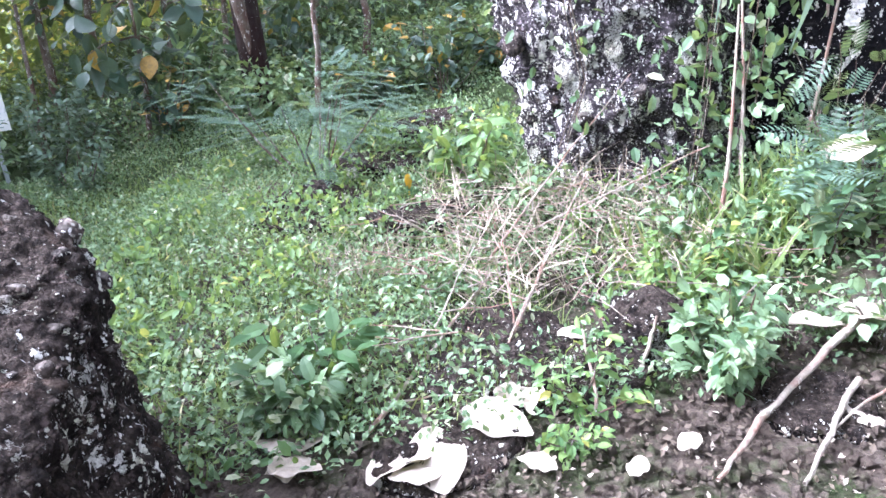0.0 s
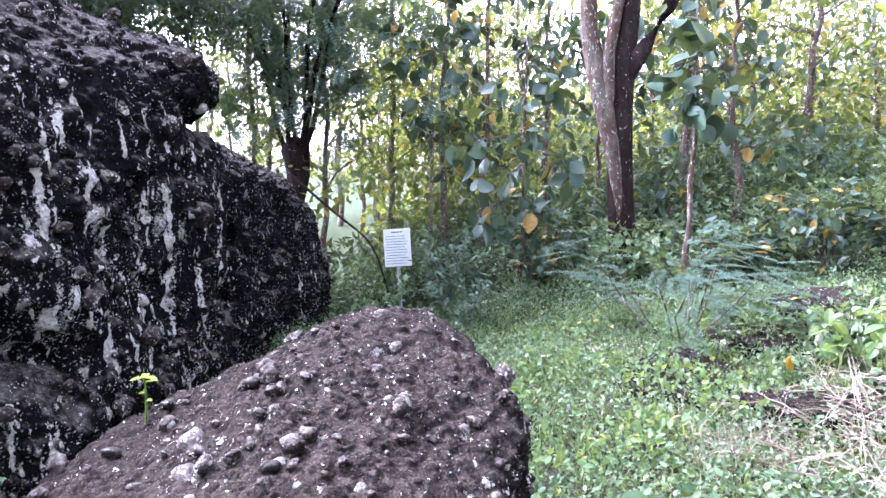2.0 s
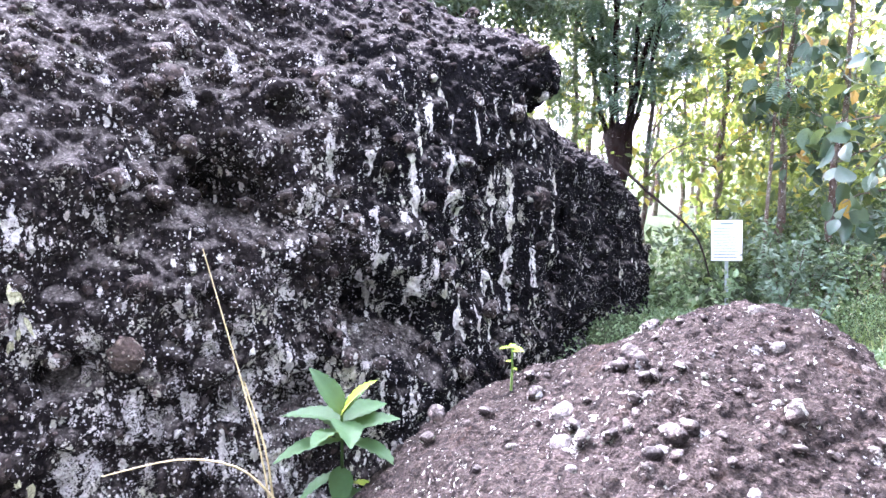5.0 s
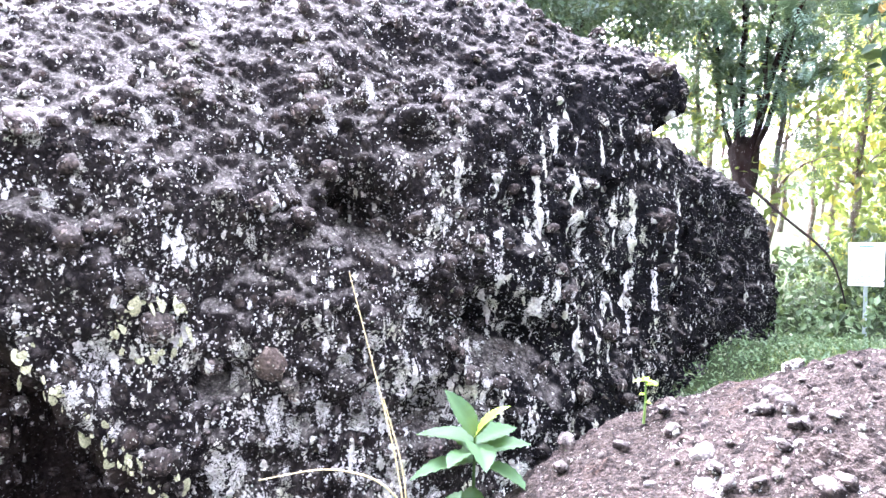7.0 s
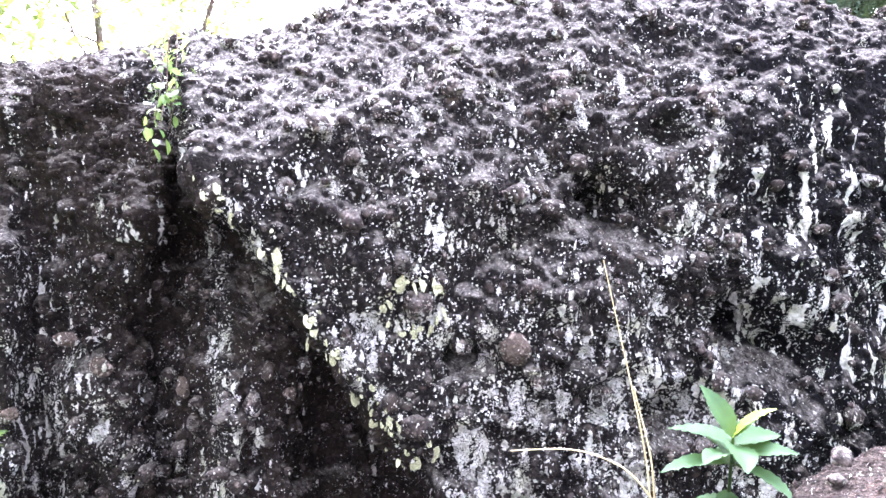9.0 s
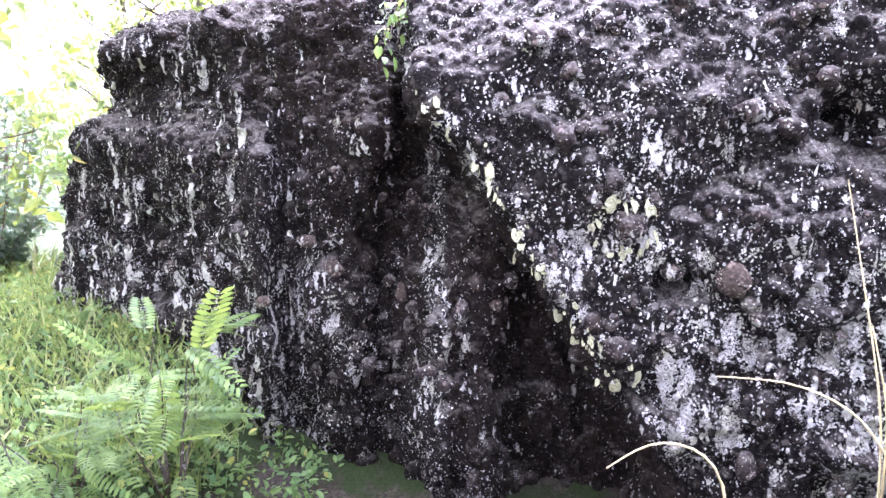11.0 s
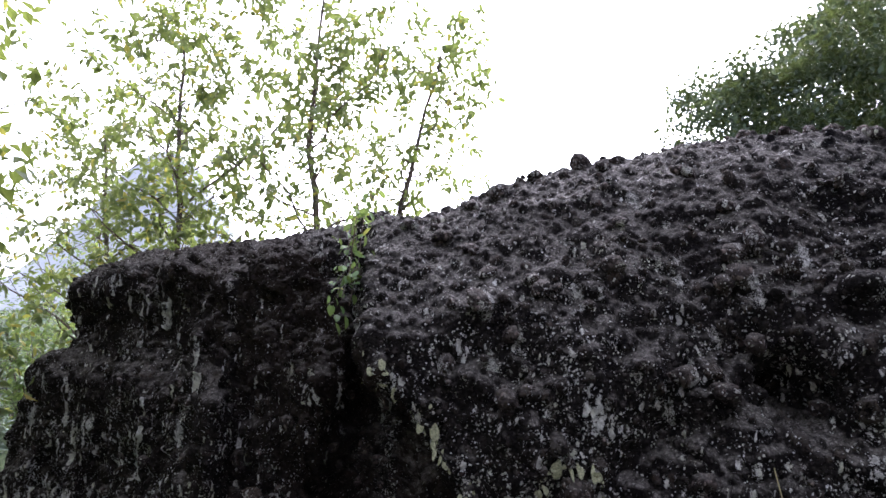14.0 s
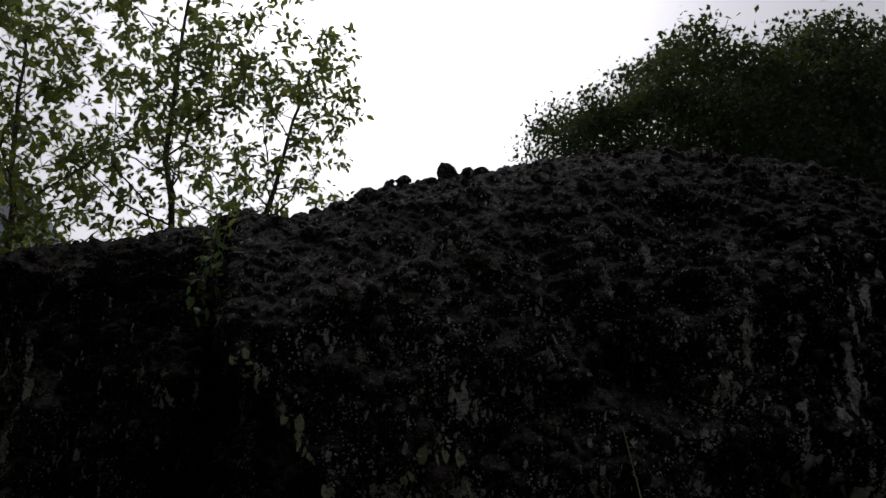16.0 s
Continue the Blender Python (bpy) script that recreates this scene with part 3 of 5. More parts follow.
def ground_z(x, y):
    x, y = np.asarray(x, float), np.asarray(y, float)
    num, den = 0.0, 0.0
    for kx, ky, kz in GROUND_KEYS:
        w = 1.0 / ((x - kx) ** 2 + (y - ky) ** 2 + 0.35) ** 1.6
        num, den = num + w * kz, den + w
    return num / den


def build_ground():
    near = np.linspace(-12, 12, 200)
    far = np.concatenate([-np.geomspace(1500, 12.5, 24), near, np.geomspace(12.5, 1500, 24)])
    n = len(far)
    X, Y = np.meshgrid(far - 1.0, far + 4.0, indexing="ij")
    Z = ground_z(X, Y)
    p = np.stack([X.ravel(), Y.ravel(), Z.ravel()], -1)
    fade = np.exp(-((X.ravel() / 30) ** 2 + (Y.ravel() / 30) ** 2))
    p[:, 2] += (value_noise(p * [1, 1, 0], 0.8, 3, 4) * 0.05 + value_noise(p * [1, 1, 0], 0.09, 9, 2) * 0.012) * fade
    ob = mesh_part("ground", p, grid_faces(n, n), M_SOIL)
    return tagged(ob, "bare brown forest soil under low weeds", "ground", kind="structure")


build_ground()

# ---- the great boulder ----
BODY_Y = [-4.5, -4.3, -4.0, -3.4, -2.8, -1.3, -0.85, -0.5, 0.0, 0.5, 1.2, 2.0, 3.0, 4.5, 5.5, 7.0, 8.0, 8.9, 9.3]
BODY_FRONT = [-9.0, -8.0, -7.5, -6.9, -6.35, -4.55, -4.3, -4.15, -4.0, -3.9, -3.8, -3.55, -3.38, -3.45, -3.72, -4.0, -4.15, -4.4, -5.0]
RIDGE_Y = [-4.5, -4.2, -3.0, -1.5, -0.7, 0.0, 0.6, 1.0, 2.7, 4.0, 5.05, 5.22, 5.35, 6.0, 6.8, 7.6, 8.6, 9.0, 9.3]
RIDGE_Z = [1.2, 2.3, 2.5, 2.52, 2.55, 2.74, 2.94, 3.07, 3.38, 3.32, 3.0, 2.75, 2.05, 2.02, 1.95, 1.84, 1.45, 1.0, -0.4]
SHOULDER_Y = [-4.5, -4.0, -2.0, -0.7, 0.0, 1.2, 2.2, 3.1, 4.6, 5.1, 5.35, 6.5, 7.6, 8.6, 9.3]
SHOULDER_Z = [0.8, 1.95, 1.7, 1.2, 0.75, 0.6, 0.9, 1.5, 2.05, 2.15, 1.65, 1.4, 1.1, 0.5, -1.0]


def build_great_boulder():
    ys = np.concatenate([np.linspace(-4.5, -1.4, 150), np.linspace(-1.388, 5.6, 680), np.linspace(5.62, 9.3, 140)])
    front = np.interp(ys, BODY_Y, BODY_FRONT)
    ridge = np.interp(ys, RIDGE_Y, RIDGE_Z)
    shoulder = np.interp(ys, SHOULDER_Y, SHOULDER_Z)
    k = np.ones(9) / 9
    pad = lambda a: np.convolve(np.pad(a, 4, mode="edge"), k, mode="valid")
    front, shoulder = pad(front), pad(shoulder)
    back = np.interp(ys, [-4.5, -3, -1, 5.2, 5.5, 9.3], [-10.2, -9.0, -6.6, -6.3, -5.0, -5.8])
    rows = 430
    s = np.linspace(0, 1, rows)
    low = np.clip(s / 0.42, 0, 1)
    arc = np.clip((s - 0.42) / 0.5, 0, 1) * np.pi / 2
    rear = np.clip((s - 0.92) / 0.08, 0, 1)
    base = -1.7
    X = back[:, None] + (front - back)[:, None] * np.cos(arc)[None] - 1.6 * rear[None]
    Z = (base + (shoulder[:, None] - base) * low[None]) + (ridge - shoulder)[:, None] * np.sin(arc)[None]
    Z = Z - (ridge - base)[:, None] * rear[None] ** 2
    Y = np.repeat(ys[:, None], rows, 1)
    face = 1 - smooth_step(0.5, 1.3, arc)[None]
    # the main block overhangs a recess whose edge slants down to the right; a crack climbs from it
    edge = -0.52 + np.clip(1.55 - Z, 0, 2.2) * 0.70
    recess = smooth_step(0.06, -0.10, Y - edge)
    X = X - 0.9 * recess * (1 - smooth_step(1.6, 2.6, Z) * 0.7)
    # a wedge of rock stands in the recess, sharp on one side and sloping back into the dark on the other
    cut = np.interp(Z, [-0.7, 0.2, 0.8, 1.2], [-0.40, -0.42, -0.25, -0.16])
    wedge = smooth_step(-0.10, 0.05, Y - cut) * smooth_step(0.9, 0.06, Y - cut) * smooth_step(1.05, 0.7, Z)
    pit = np.exp(-((Y - cut + 0.32) / 0.26) ** 2) * smooth_step(1.5, 0.9, Z)
    X = X + (0.55 * wedge - 0.4 * pit) * recess
    step = smooth_step(-1.63, -1.71, Y) * smooth_step(1.5, 1.0, Z)
    X = X + 0.45 * step
    flutes = value_noise(np.stack([Y, 0 * Y, 0.28 * Z], -1).reshape(-1, 3), 0.24, 91, 3).reshape(Y.shape)
    X = X + 0.11 * flutes * recess * smooth_step(2.4, 1.6, Z)
    crack = np.exp(-((Y + 0.60) / 0.06) ** 2) * smooth_step(1.0, 1.7, Z)
    X, Z = X - 0.22 * crack, Z - 0.10 * crack * smooth_step(0.2, 0.8, arc)[None]
    # hollows in the face
    for cy, cz, wy, wz, d in ((1.9, 1.40, 0.17, 0.17, 0.55), (2.75, 0.6, 0.2, 0.2, 0.5), (3.05, 0.45, 0.16, 0.16, 0.3), (5.5, 0.78, 0.13, 0.32, 0.7), (1.03, 0.52, 0.14, 0.08, 0.32),
                              (2.2, 0.10, 0.25, 0.15, 0.3), (4.2, 0.35, 0.3, 0.3, 0.15), (0.75, -0.15, 0.18, 0.14, 0.25), (2.55, 1.55, 0.12, 0.1, 0.1)):
        X = X - d * face * np.exp(-((Y - cy) / wy) ** 2 - ((Z - cz) / wz) ** 2)
    # the nose juts out over an undercut; a ledge runs along the face under the brow
    X = X + 0.22 * np.exp(-((Y - 4.95) / 0.45) ** 2 - ((Z - 2.45) / 0.25) ** 2)
    X = X - 0.45 * np.exp(-((Y - 5.1) / 0.32) ** 2 - ((Z - 2.02) / 0.15) ** 2)
    X = X + 0.06 * np.exp(-((Z - 1.65) / 0.12) ** 2) * np.exp(-((Y - 2.0) / 0.6) ** 2)
    # the far end stands on a wider foot, stepped under its upper block
    Y = Y - (0.22 * smooth_step(1.32, 1.22, Z) + 0.3 * smooth_step(1.0, -0.8, Z)) * smooth_step(-2.6, -4.3, Y)
    v = np.stack([X, Y, Z], -1).reshape(-1, 3)
    nrm = grid_normals(v, len(ys), rows)
    if nrm.reshape(len(ys), rows, 3)[200, 40, 0] < 0:
        nrm = -nrm
    v, tone = rocky(v, nrm, 1.0, 10)
    bulk = value_noise(v, 1.6, 5, 2) * 0.07
    v[:, 0] += bulk
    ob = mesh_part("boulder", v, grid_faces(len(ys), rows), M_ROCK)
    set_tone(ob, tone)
    return tagged(ob, "huge dark conglomerate boulder streaked with white lichen", "boulder")


GREAT = build_great_boulder()

# ---- the near rock, the pale boulder and the low rocks ----
NEAR = boulder("boulder", (-1.15, 1.6), (0.76, 0.84, 0.96, 0.9, 0.95, 1.05, 1.1, 1.0, 0.9, 0.88, 0.9, 0.82), 0.9, -0.05, M_ROCK_LOW,
               "low dark conglomerate boulder with knobbly pebbled top", (0, 0.3), 500, 290, 31, 0.42, 0.36, squash=-0.2, rough=0.85, crest=(-1.1, 0.42, -0.1))
PALE = boulder("boulder", (2.9, 4.6), (0.85, 0.9, 0.9, 0.9, 0.85, 0.95, 0.9, 0.8, 0.7, 0.75, 0.8, 0.85), 3.3, 0.2, M_ROCK_PALE,
               "tall pale lichen-covered conglomerate boulder beside dry twigs", (0, 0), 230, 230, 51, 0.5, 0.75, (-0.2, 0.0), 0.1)
# added rock mass that stands in for the dark recess beside the pale boulder
boulder("boulder", (4.1, 4.3), (1.0, 1.0, 1.0, 1.0, 0.95, 1.0, 1.0, 0.9, 0.95, 1.0, 1.0, 1.0), 3.0, 0.3, M_ROCK, "added dark boulder filling the shaded recess behind hanging creepers",
        (0, 0), 120, 100, 61, 0.5, 0.9)
for cx, cy, rr, top, sd in ((0.22, 4.85, (0.55, 0.3, 0.28, 0.5), 0.24, 71), (1.0, 5.55, (0.5, 0.3, 0.4, 0.3), 0.38, 72), (1.55, 5.9, (0.4, 0.35, 0.45, 0.3), 0.6, 73),
                            (0.98, 4.15, (0.35, 0.2, 0.3, 0.18), 0.3, 74), (1.66, 2.42, (0.17, 0.15, 0.18, 0.16), 0.24, 75), (2.0, 1.82, (0.26, 0.2, 0.24, 0.2), 0.13, 76), (0.62, 1.92, (0.26, 0.18, 0.24, 0.16), 0.03, 79),
                            (0.95, 2.55, (0.42, 0.38, 0.42, 0.3), 0.11, 77), (1.25, 2.2, (0.3, 0.25, 0.3, 0.2), 0.1, 78)):
    boulder("boulder", (cx, cy), rr, top, float(ground_z(cx, cy)) - 0.05, M_ROCK_LOW, "low dark rock half sunk among weeds", (0.1, 0.1), 110, 60, sd, 0.9, 0.6)


# ---- trees ----
WIDE_V = [(0, 0, 0), (0.45, 0.27, 0.05), (1.0, 0, -0.1), (0.45, -0.27, 0.05)]
def tree(name, base, height, radius, seed, leaf=(LEAF_V, LEAF_T), mat=None, bark=None, leaves=600, size=(0.2, 0.4), limbs=8, spread=1.2, start=0.35, label="",
         lean=(0, 0), clump=9, droop=-0.2, twigs=True, crown_lift=0.0):
    rng = np.random.default_rng(seed)
    root = empty(name, base)
    top = np.array([lean[0] * height, lean[1] * height, height])
    n = 14
    spine = wander(rng, (0, 0, -0.15), top, n, 0.02 * height ** 0.5)
    rad = radius * (1 - 0.8 * np.linspace(0, 1, n) ** 0.9)
    rad[0] *= 1.35
    pieces = [tube(spine, rad, 10)]
    tips = []
    for k in range(limbs):
        f = start + (1 - start) * (k + rng.uniform(0, 0.8)) / limbs
        at = np.array([np.interp(f, np.linspace(0, 1, n), spine[:, a]) for a in range(3)])
        ang = k * 2.4 + rng.uniform(-0.5, 0.5)
        ln = spread * rng.uniform(0.6, 1.1) * (1.15 - 0.6 * f)
        end = at + np.array([math.cos(ang), math.sin(ang), rng.uniform(0.15, 0.8) + crown_lift]) * ln
        q = wander(rng, at, end, 7, 0.04 * ln)
        pieces.append(tube(q, np.linspace(radius * 0.36 * (1.2 - f), radius * 0.06, 7), 6))
        tips += [q[3], q[5], q[6]]
        for _ in range(2 if twigs else 0):
            a = q[rng.integers(2, 6)]
            e = a + rng.normal(size=3) * ln * 0.28 + np.array([0, 0, 0.12 * ln])
            pieces.append(tube(wander(rng, a, e, 4, 0.02), np.linspace(radius * 0.1, radius * 0.03, 4), 4))
            tips.append(e)
    tips.append(spine[-1])
    v, f = join(pieces)
    mesh_part("trunk", v, f, bark, root)
    tips = np.array(tips)
    m = max(1, leaves // clump)
    c = tips[rng.integers(0, len(tips), m)] + rng.normal(size=(m, 3)) * spread * 0.16
    c = np.repeat(c, clump, 0)
    mats = turns(rng, len(c), np.array([0, 0, droop]), 0.8, size, 0.5)
    loc = c + mats[:, :, 0] * 0.25 + rng.normal(size=c.shape) * size[1] * 0.35
    scatter("crown", leaf[0], leaf[1], mats, loc, mat, root)
    return tagged(root, label, "tree")


def polar(az, d):
    """A place by degrees left of straight ahead and metres."""
    x, y = -d * math.sin(radians(az)), d * math.cos(radians(az))
    return (x, y, float(ground_z(x, y)))


def big_tree():
    """The old two-stemmed tree: a dark trunk with a pale stem grown against it, forking high."""
    rng = np.random.default_rng(5)
    b = (-0.12, 8.5, 0.35)
    root = empty("tree", b)
    dark = np.array([(0.05, 0, -0.2), (0.03, 0, 0.15), (-0.02, 0, 0.7), (-0.05, 0, 1.3), (-0.07, 0, 1.9), (-0.05, 0, 2.5), (0.0, 0, 3.2), (0.05, 0, 4.2), (0.0, 0, 6.0)])
    v, f = tube(dark, [0.25, 0.19, 0.165, 0.155, 0.15, 0.14, 0.12, 0.1, 0.06], 16)
    limb = tube([(-0.02, 0, 2.4), (0.2, -0.05, 2.75), (0.45, -0.1, 3.2), (0.7, -0.1, 3.9), (1.0, 0, 5.0)], [0.11, 0.1, 0.09, 0.08, 0.05], 10)
    v, f = join([(v, f), limb])
    mesh_part("trunk", v + rng.normal(size=v.shape) * 0.006, f, M_BARK_DARK, root, "dark wet trunk")
    pale = np.array([(0.0, -0.12, 0.5), (-0.06, -0.13, 1.0), (-0.15, -0.12, 1.55), (-0.25, -0.1, 2.0), (-0.37, -0.07, 2.5), (-0.47, -0.03, 3.0), (-0.5, 0, 4.0), (-0.4, 0, 5.5)])
    pv = tube(pale, [0.03, 0.06, 0.1, 0.12, 0.12, 0.11, 0.09, 0.06], 12)
    pb = tube([(-0.24, -0.14, 1.7), (-0.2, -0.14, 2.2), (-0.22, -0.13, 2.7), (-0.12, -0.1, 3.3), (-0.2, 0, 4.4)], [0.05, 0.07, 0.075, 0.07, 0.05], 10)
    v, f = join([pv, pb])
    mesh_part("stem", v, f, M_BARK_PALE, root, "pale lichen-grey second stem")
    m = 1500
    c = np.array([0.1, 0.4, 5.0]) + rng.normal(size=(m // 6, 3)) * (1.3, 1.0, 0.7)
    c = np.repeat(c, 6, 0)
    mats = turns(rng, len(c), np.array([0, 0, -0.4]), 0.8, (0.1, 0.2), 0.5)
    scatter("crown", LEAF_V, LEAF_T, mats, c + rng.normal(size=c.shape) * 0.15, M_FOREST, root)
    return tagged(root, "old dark-barked tree with a pale forked second stem", "tree")


big_tree()

# the pollarded tree with a black burl and upright poles, beyond the end of the great boulder
def burl_tree():
    rng = np.random.default_rng(8)
    root = empty("tree", (-5.6, 10.4, -0.75))
    pieces = [tube([(0, 0, -0.2), (0.03, 0, 0.8), (0.0, 0, 1.7), (0.05, 0, 2.3), (0.0, 0, 2.75), (0, 0, 2.95)], [0.17, 0.13, 0.12, 0.2, 0.25, 0.1], 14)]
    tips = []
    for k in range(9):
        a = rng.uniform(0, 6.28)
        e = np.array([(k - 4) * 0.42 + rng.uniform(-0.1, 0.1), math.sin(a) * 0.7, rng.uniform(5.2, 7.0)])
        q = wander(rng, ((k - 4) * 0.05, math.sin(a) * 0.15, 2.6), e, 8, 0.05)
        pieces.append(tube(q, np.linspace(0.036, 0.015, 8), 7))
        tips += [q[3], q[4], q[5], q[6], q[7]]
    v, f = join(pieces)
    mesh_part("trunk", v + rng.normal(size=v.shape) * 0.015, f, M_BARK_DARK, root, "black burled trunk with upright poles")
    tips = np.array(tips)
    c = np.repeat(tips[rng.integers(0, len(tips), 400)] + rng.normal(size=(400, 3)) * (0.9, 0.5, 0.7), 6, 0)
    mats = turns(rng, len(c), np.array([0, 0, -0.1]), 0.9, (0.3, 0.5), 0.4)
    scatter("crown", FEATHER_V, FEATHER_T, mats, c, M_MIMOSA, root)
    tagged(root, "pollarded tree with a black burl and feathery leaves", "tree")


burl_tree()

# teaks with broad leaves near the clearing
rng0 = np.random.default_rng(20)
for k, (az, d, h, lv, sz, ln) in enumerate(((3.6, 9.6, 3.2, 260, (0.16, 0.3), (0.03, 0)), (-7.5, 9.2, 4.5, 220, (0.15, 0.28), (0, 0)), (7, 11.5, 5.5, 420, (0.13, 0.26), (-0.03, 0)),
                                             (12, 11.5, 6.5, 420, (0.13, 0.26), (0, 0)), (16, 12, 6.0, 380, (0.18, 0.3), (0.03, 0)), (-4, 11, 6.0, 260, (0.18, 0.32), (0, 0)))):
    tree("tree", polar(az, d), h, 0.055 + 0.005 * k, 100 + k, mat=M_TEAK, bark=M_BARK_PALE, leaves=lv, size=sz, limbs=9, spread=0.9, start=0.3,
         label="young teak tree with broad drooping leaves", lean=ln, clump=7, droop=-0.7)

# the wood behind: thin straight trunks with thin crowns
wood = []
for k in range(6):
    h = rng0.uniform(6.5, 9)
    wood.append(tree("tree", (0, 40 + k * 3, 0), h, rng0.uniform(0.05, 0.09), 200 + k, (WIDE_V, SMALL_T), mat=M_FOREST, bark=M_BARK_PALE, leaves=800, size=(0.1, 0.24), limbs=16, spread=1.3,
                     start=0.22, label="slender straight forest tree with yellow-green leaves", clump=6, droop=-0.3))
    tagged(wood[-1], group="trees of the wood")
for k in range(165):
    # from the 81st on: unseen trees around the camera side, added to block light
    az, d = (rng0.uniform(-48, 36), rng0.uniform(11.5, 26)) if k < 80 else (rng0.uniform(125, 312), rng0.uniform(6, 18))
    x, y, z = polar(az, d)
    m = pose(x, y, z - 0.1, rng0.uniform(-3, 3), rng0.uniform(-3, 3), rng0.uniform(0, 360))
    if k < 6:
        wood[k].matrix_world = m
    else:
        copy_thing(wood[k % 6], m)


# trees behind the great boulder, against the sky
for x, y, h, sd, lv, sp, ln in ((-10.2, -1.5, 8.2, 301, 1500, 2.0, (0, 0)), (-9.9, -3.3, 6.6, 302, 1300, 2.0, (0, -0.03)), (-10.3, -0.5, 6.6, 303, 800, 1.6, (0, 0.12)),
                                (-11.5, -5.2, 5.6, 304, 1100, 2.0, (0, 0))):
    tree("tree", (x, y, -0.8), h, 0.08, sd, mat=M_SKYTREE, bark=M_BARK_PALE, leaves=int(lv * 3.7), size=(0.07, 0.16), limbs=26, spread=sp, start=0.3,
         label="leafy teak tree standing against the white sky", lean=ln, clump=13, droop=-0.2, crown_lift=0.15)


def dark_crown(base, height, seed, rx, n, size=(0.055, 0.105)):
    rng = np.random.default_rng(seed)
    root = empty("tree", base)
    pieces = [tube(wander(rng, (0, 0, 0), (0, 0, height * 0.55), 8, 0.04), np.linspace(0.22, 0.15, 8), 10)]
    tips = []
    for k in range(16):
        a = k * 2.4
        e = np.array([math.cos(a) * rx * rng.uniform(0.4, 0.85), math.sin(a) * rx * rng.uniform(0.4, 0.85), height * rng.uniform(0.7, 0.86)])
        q = wander(rng, (0, 0, height * rng.uniform(0.4, 0.55)), e, 8, 0.07)
        pieces.append(tube(q, np.linspace(0.09, 0.02, 8), 6))
        tips += list(q[4:])
    v, f = join(pieces)
    mesh_part("trunk", v, f, M_BARK_DARK, root)
    tips = np.array(tips)
    m = n // 26
    a, q = rng.uniform(0, 6.283, m), np.sqrt(rng.uniform(0, 1, m))
    dome = np.stack([rx * q * np.cos(a), rx * q * np.sin(a), height * (0.64 + 0.36 * np.sqrt(1 - 0.97 * q * q))], -1)
    dome *= (1 + 0.16 * value_noise(dome, 1.1, seed, 3))[:, None] * (0.93, 0.93, 0.97)
    dome[:, 2] -= rng.exponential(0.18, m)
    inner = tips[rng.integers(0, len(tips), m)] + rng.normal(size=(m, 3)) * (0.3, 0.3, 0.14)
    c = np.repeat(np.where(rng.uniform(size=(m, 1)) < 0.75, dome, inner), 26, 0)
    mats = turns(rng, len(c), np.array([0, 0, 0.2]), 0.8, size, 0.4)
    scatter("crown", SMALL_V, SMALL_T, mats, c + rng.normal(size=c.shape) * (0.13, 0.13, 0.06), M_CROWN, root)
    return tagged(root, "spreading tree with a dense dark green crown", "tree")


dark_crown((-8.6, 7.0, -0.8), 6.85, 311, 3.7, 115000, (0.055, 0.1))
dark_crown((-10.5, 10.5, -0.8), 8.2, 312, 3.4, 40000)
# unseen canopies added behind the path to close it and block sky light
for x, y, h, sd in ((4.5, -3.5, 8.5, 313), (0.5, -7, 9.0, 314), (6.5, 1.0, 8.0, 315)):
    dark_crown((x, y, 0.0), h, sd, 4.2, 14000, (0.11, 0.19))


# ---- shrubs and herbs ----
def shrub(name, base, height, seed, mat, leaf, leaves, size, spread, label, stems=5, stem_r=0.012, category="shrub", droop=0.0, flat=0.35, bark=None, low=2, wild=0.55):
    rng = np.random.default_rng(seed)
    root = empty(name, base)
    tips = []
    for k in range(stems):
        a = k * 2.4 + rng.uniform(0, 1)
        e = np.array([math.cos(a) * spread * rng.uniform(0.2, 1), math.sin(a) * spread * rng.uniform(0.2, 1), height * rng.uniform(0.65, 1)])
        q = wander(rng, (0, 0, -0.05), e, 7, 0.02)
        v, f = tube(q, np.linspace(stem_r, stem_r * 0.3, 7), 5)
        mesh_part("stem", v, f, bark or M_BARK_PALE, root)
        tips += list(q[low:])
    tips = np.array(tips)
    c = tips[rng.integers(0, len(tips), leaves)] + rng.normal(size=(leaves, 3)) * spread * 0.1
    out = c * [1, 1, 0]
    out = out / (np.linalg.norm(out, axis=1, keepdims=True) + 0.05) + [0, 0, droop]
    mats = turns(rng, leaves, out, wild, size, flat)
    scatter("foliage", leaf[0], leaf[1], mats, c, mat, root)
    return tagged(root, label, category)


FE, LF, SM = (FEATHER_V, FEATHER_T), (LEAF_V, LEAF_T), (SMALL_V, SMALL_T)
shrub("shrub", (0.36, 5.7, 0.05), 0.95, 401, M_MIMOSA, (FINE_V, FINE_T), 170, (0.26, 0.42), 0.95, "spreading shrub with blue-green feathery leaves", 9, 0.014, flat=0.06, low=4, wild=0.2)
shrub("shrub", (-2.35, 8.3, -0.5), 1.3, 402, M_FERN, LF, 1100, (0.06, 0.11), 0.55, "grey-green bush with small leaves beside the sign", 9)
shrub("shrub", (-1.0, 8.9, 0.0), 1.4, 403, M_WEED, LF, 500, (0.1, 0.2), 0.5, "green bush under the teak leaves", 8)
shrub("shrub", (-1.9, 7.2, -0.3), 0.75, 404, M_FERN, LF, 500, (0.05, 0.1), 0.4, "small leafy bush at the edge of the clearing", 6)
shrub("shrub", (1.45, 5.15, 0.3), 0.45, 405, M_WEED, LF, 350, (0.06, 0.12), 0.4, "low round bush below the pale boulder", 6)
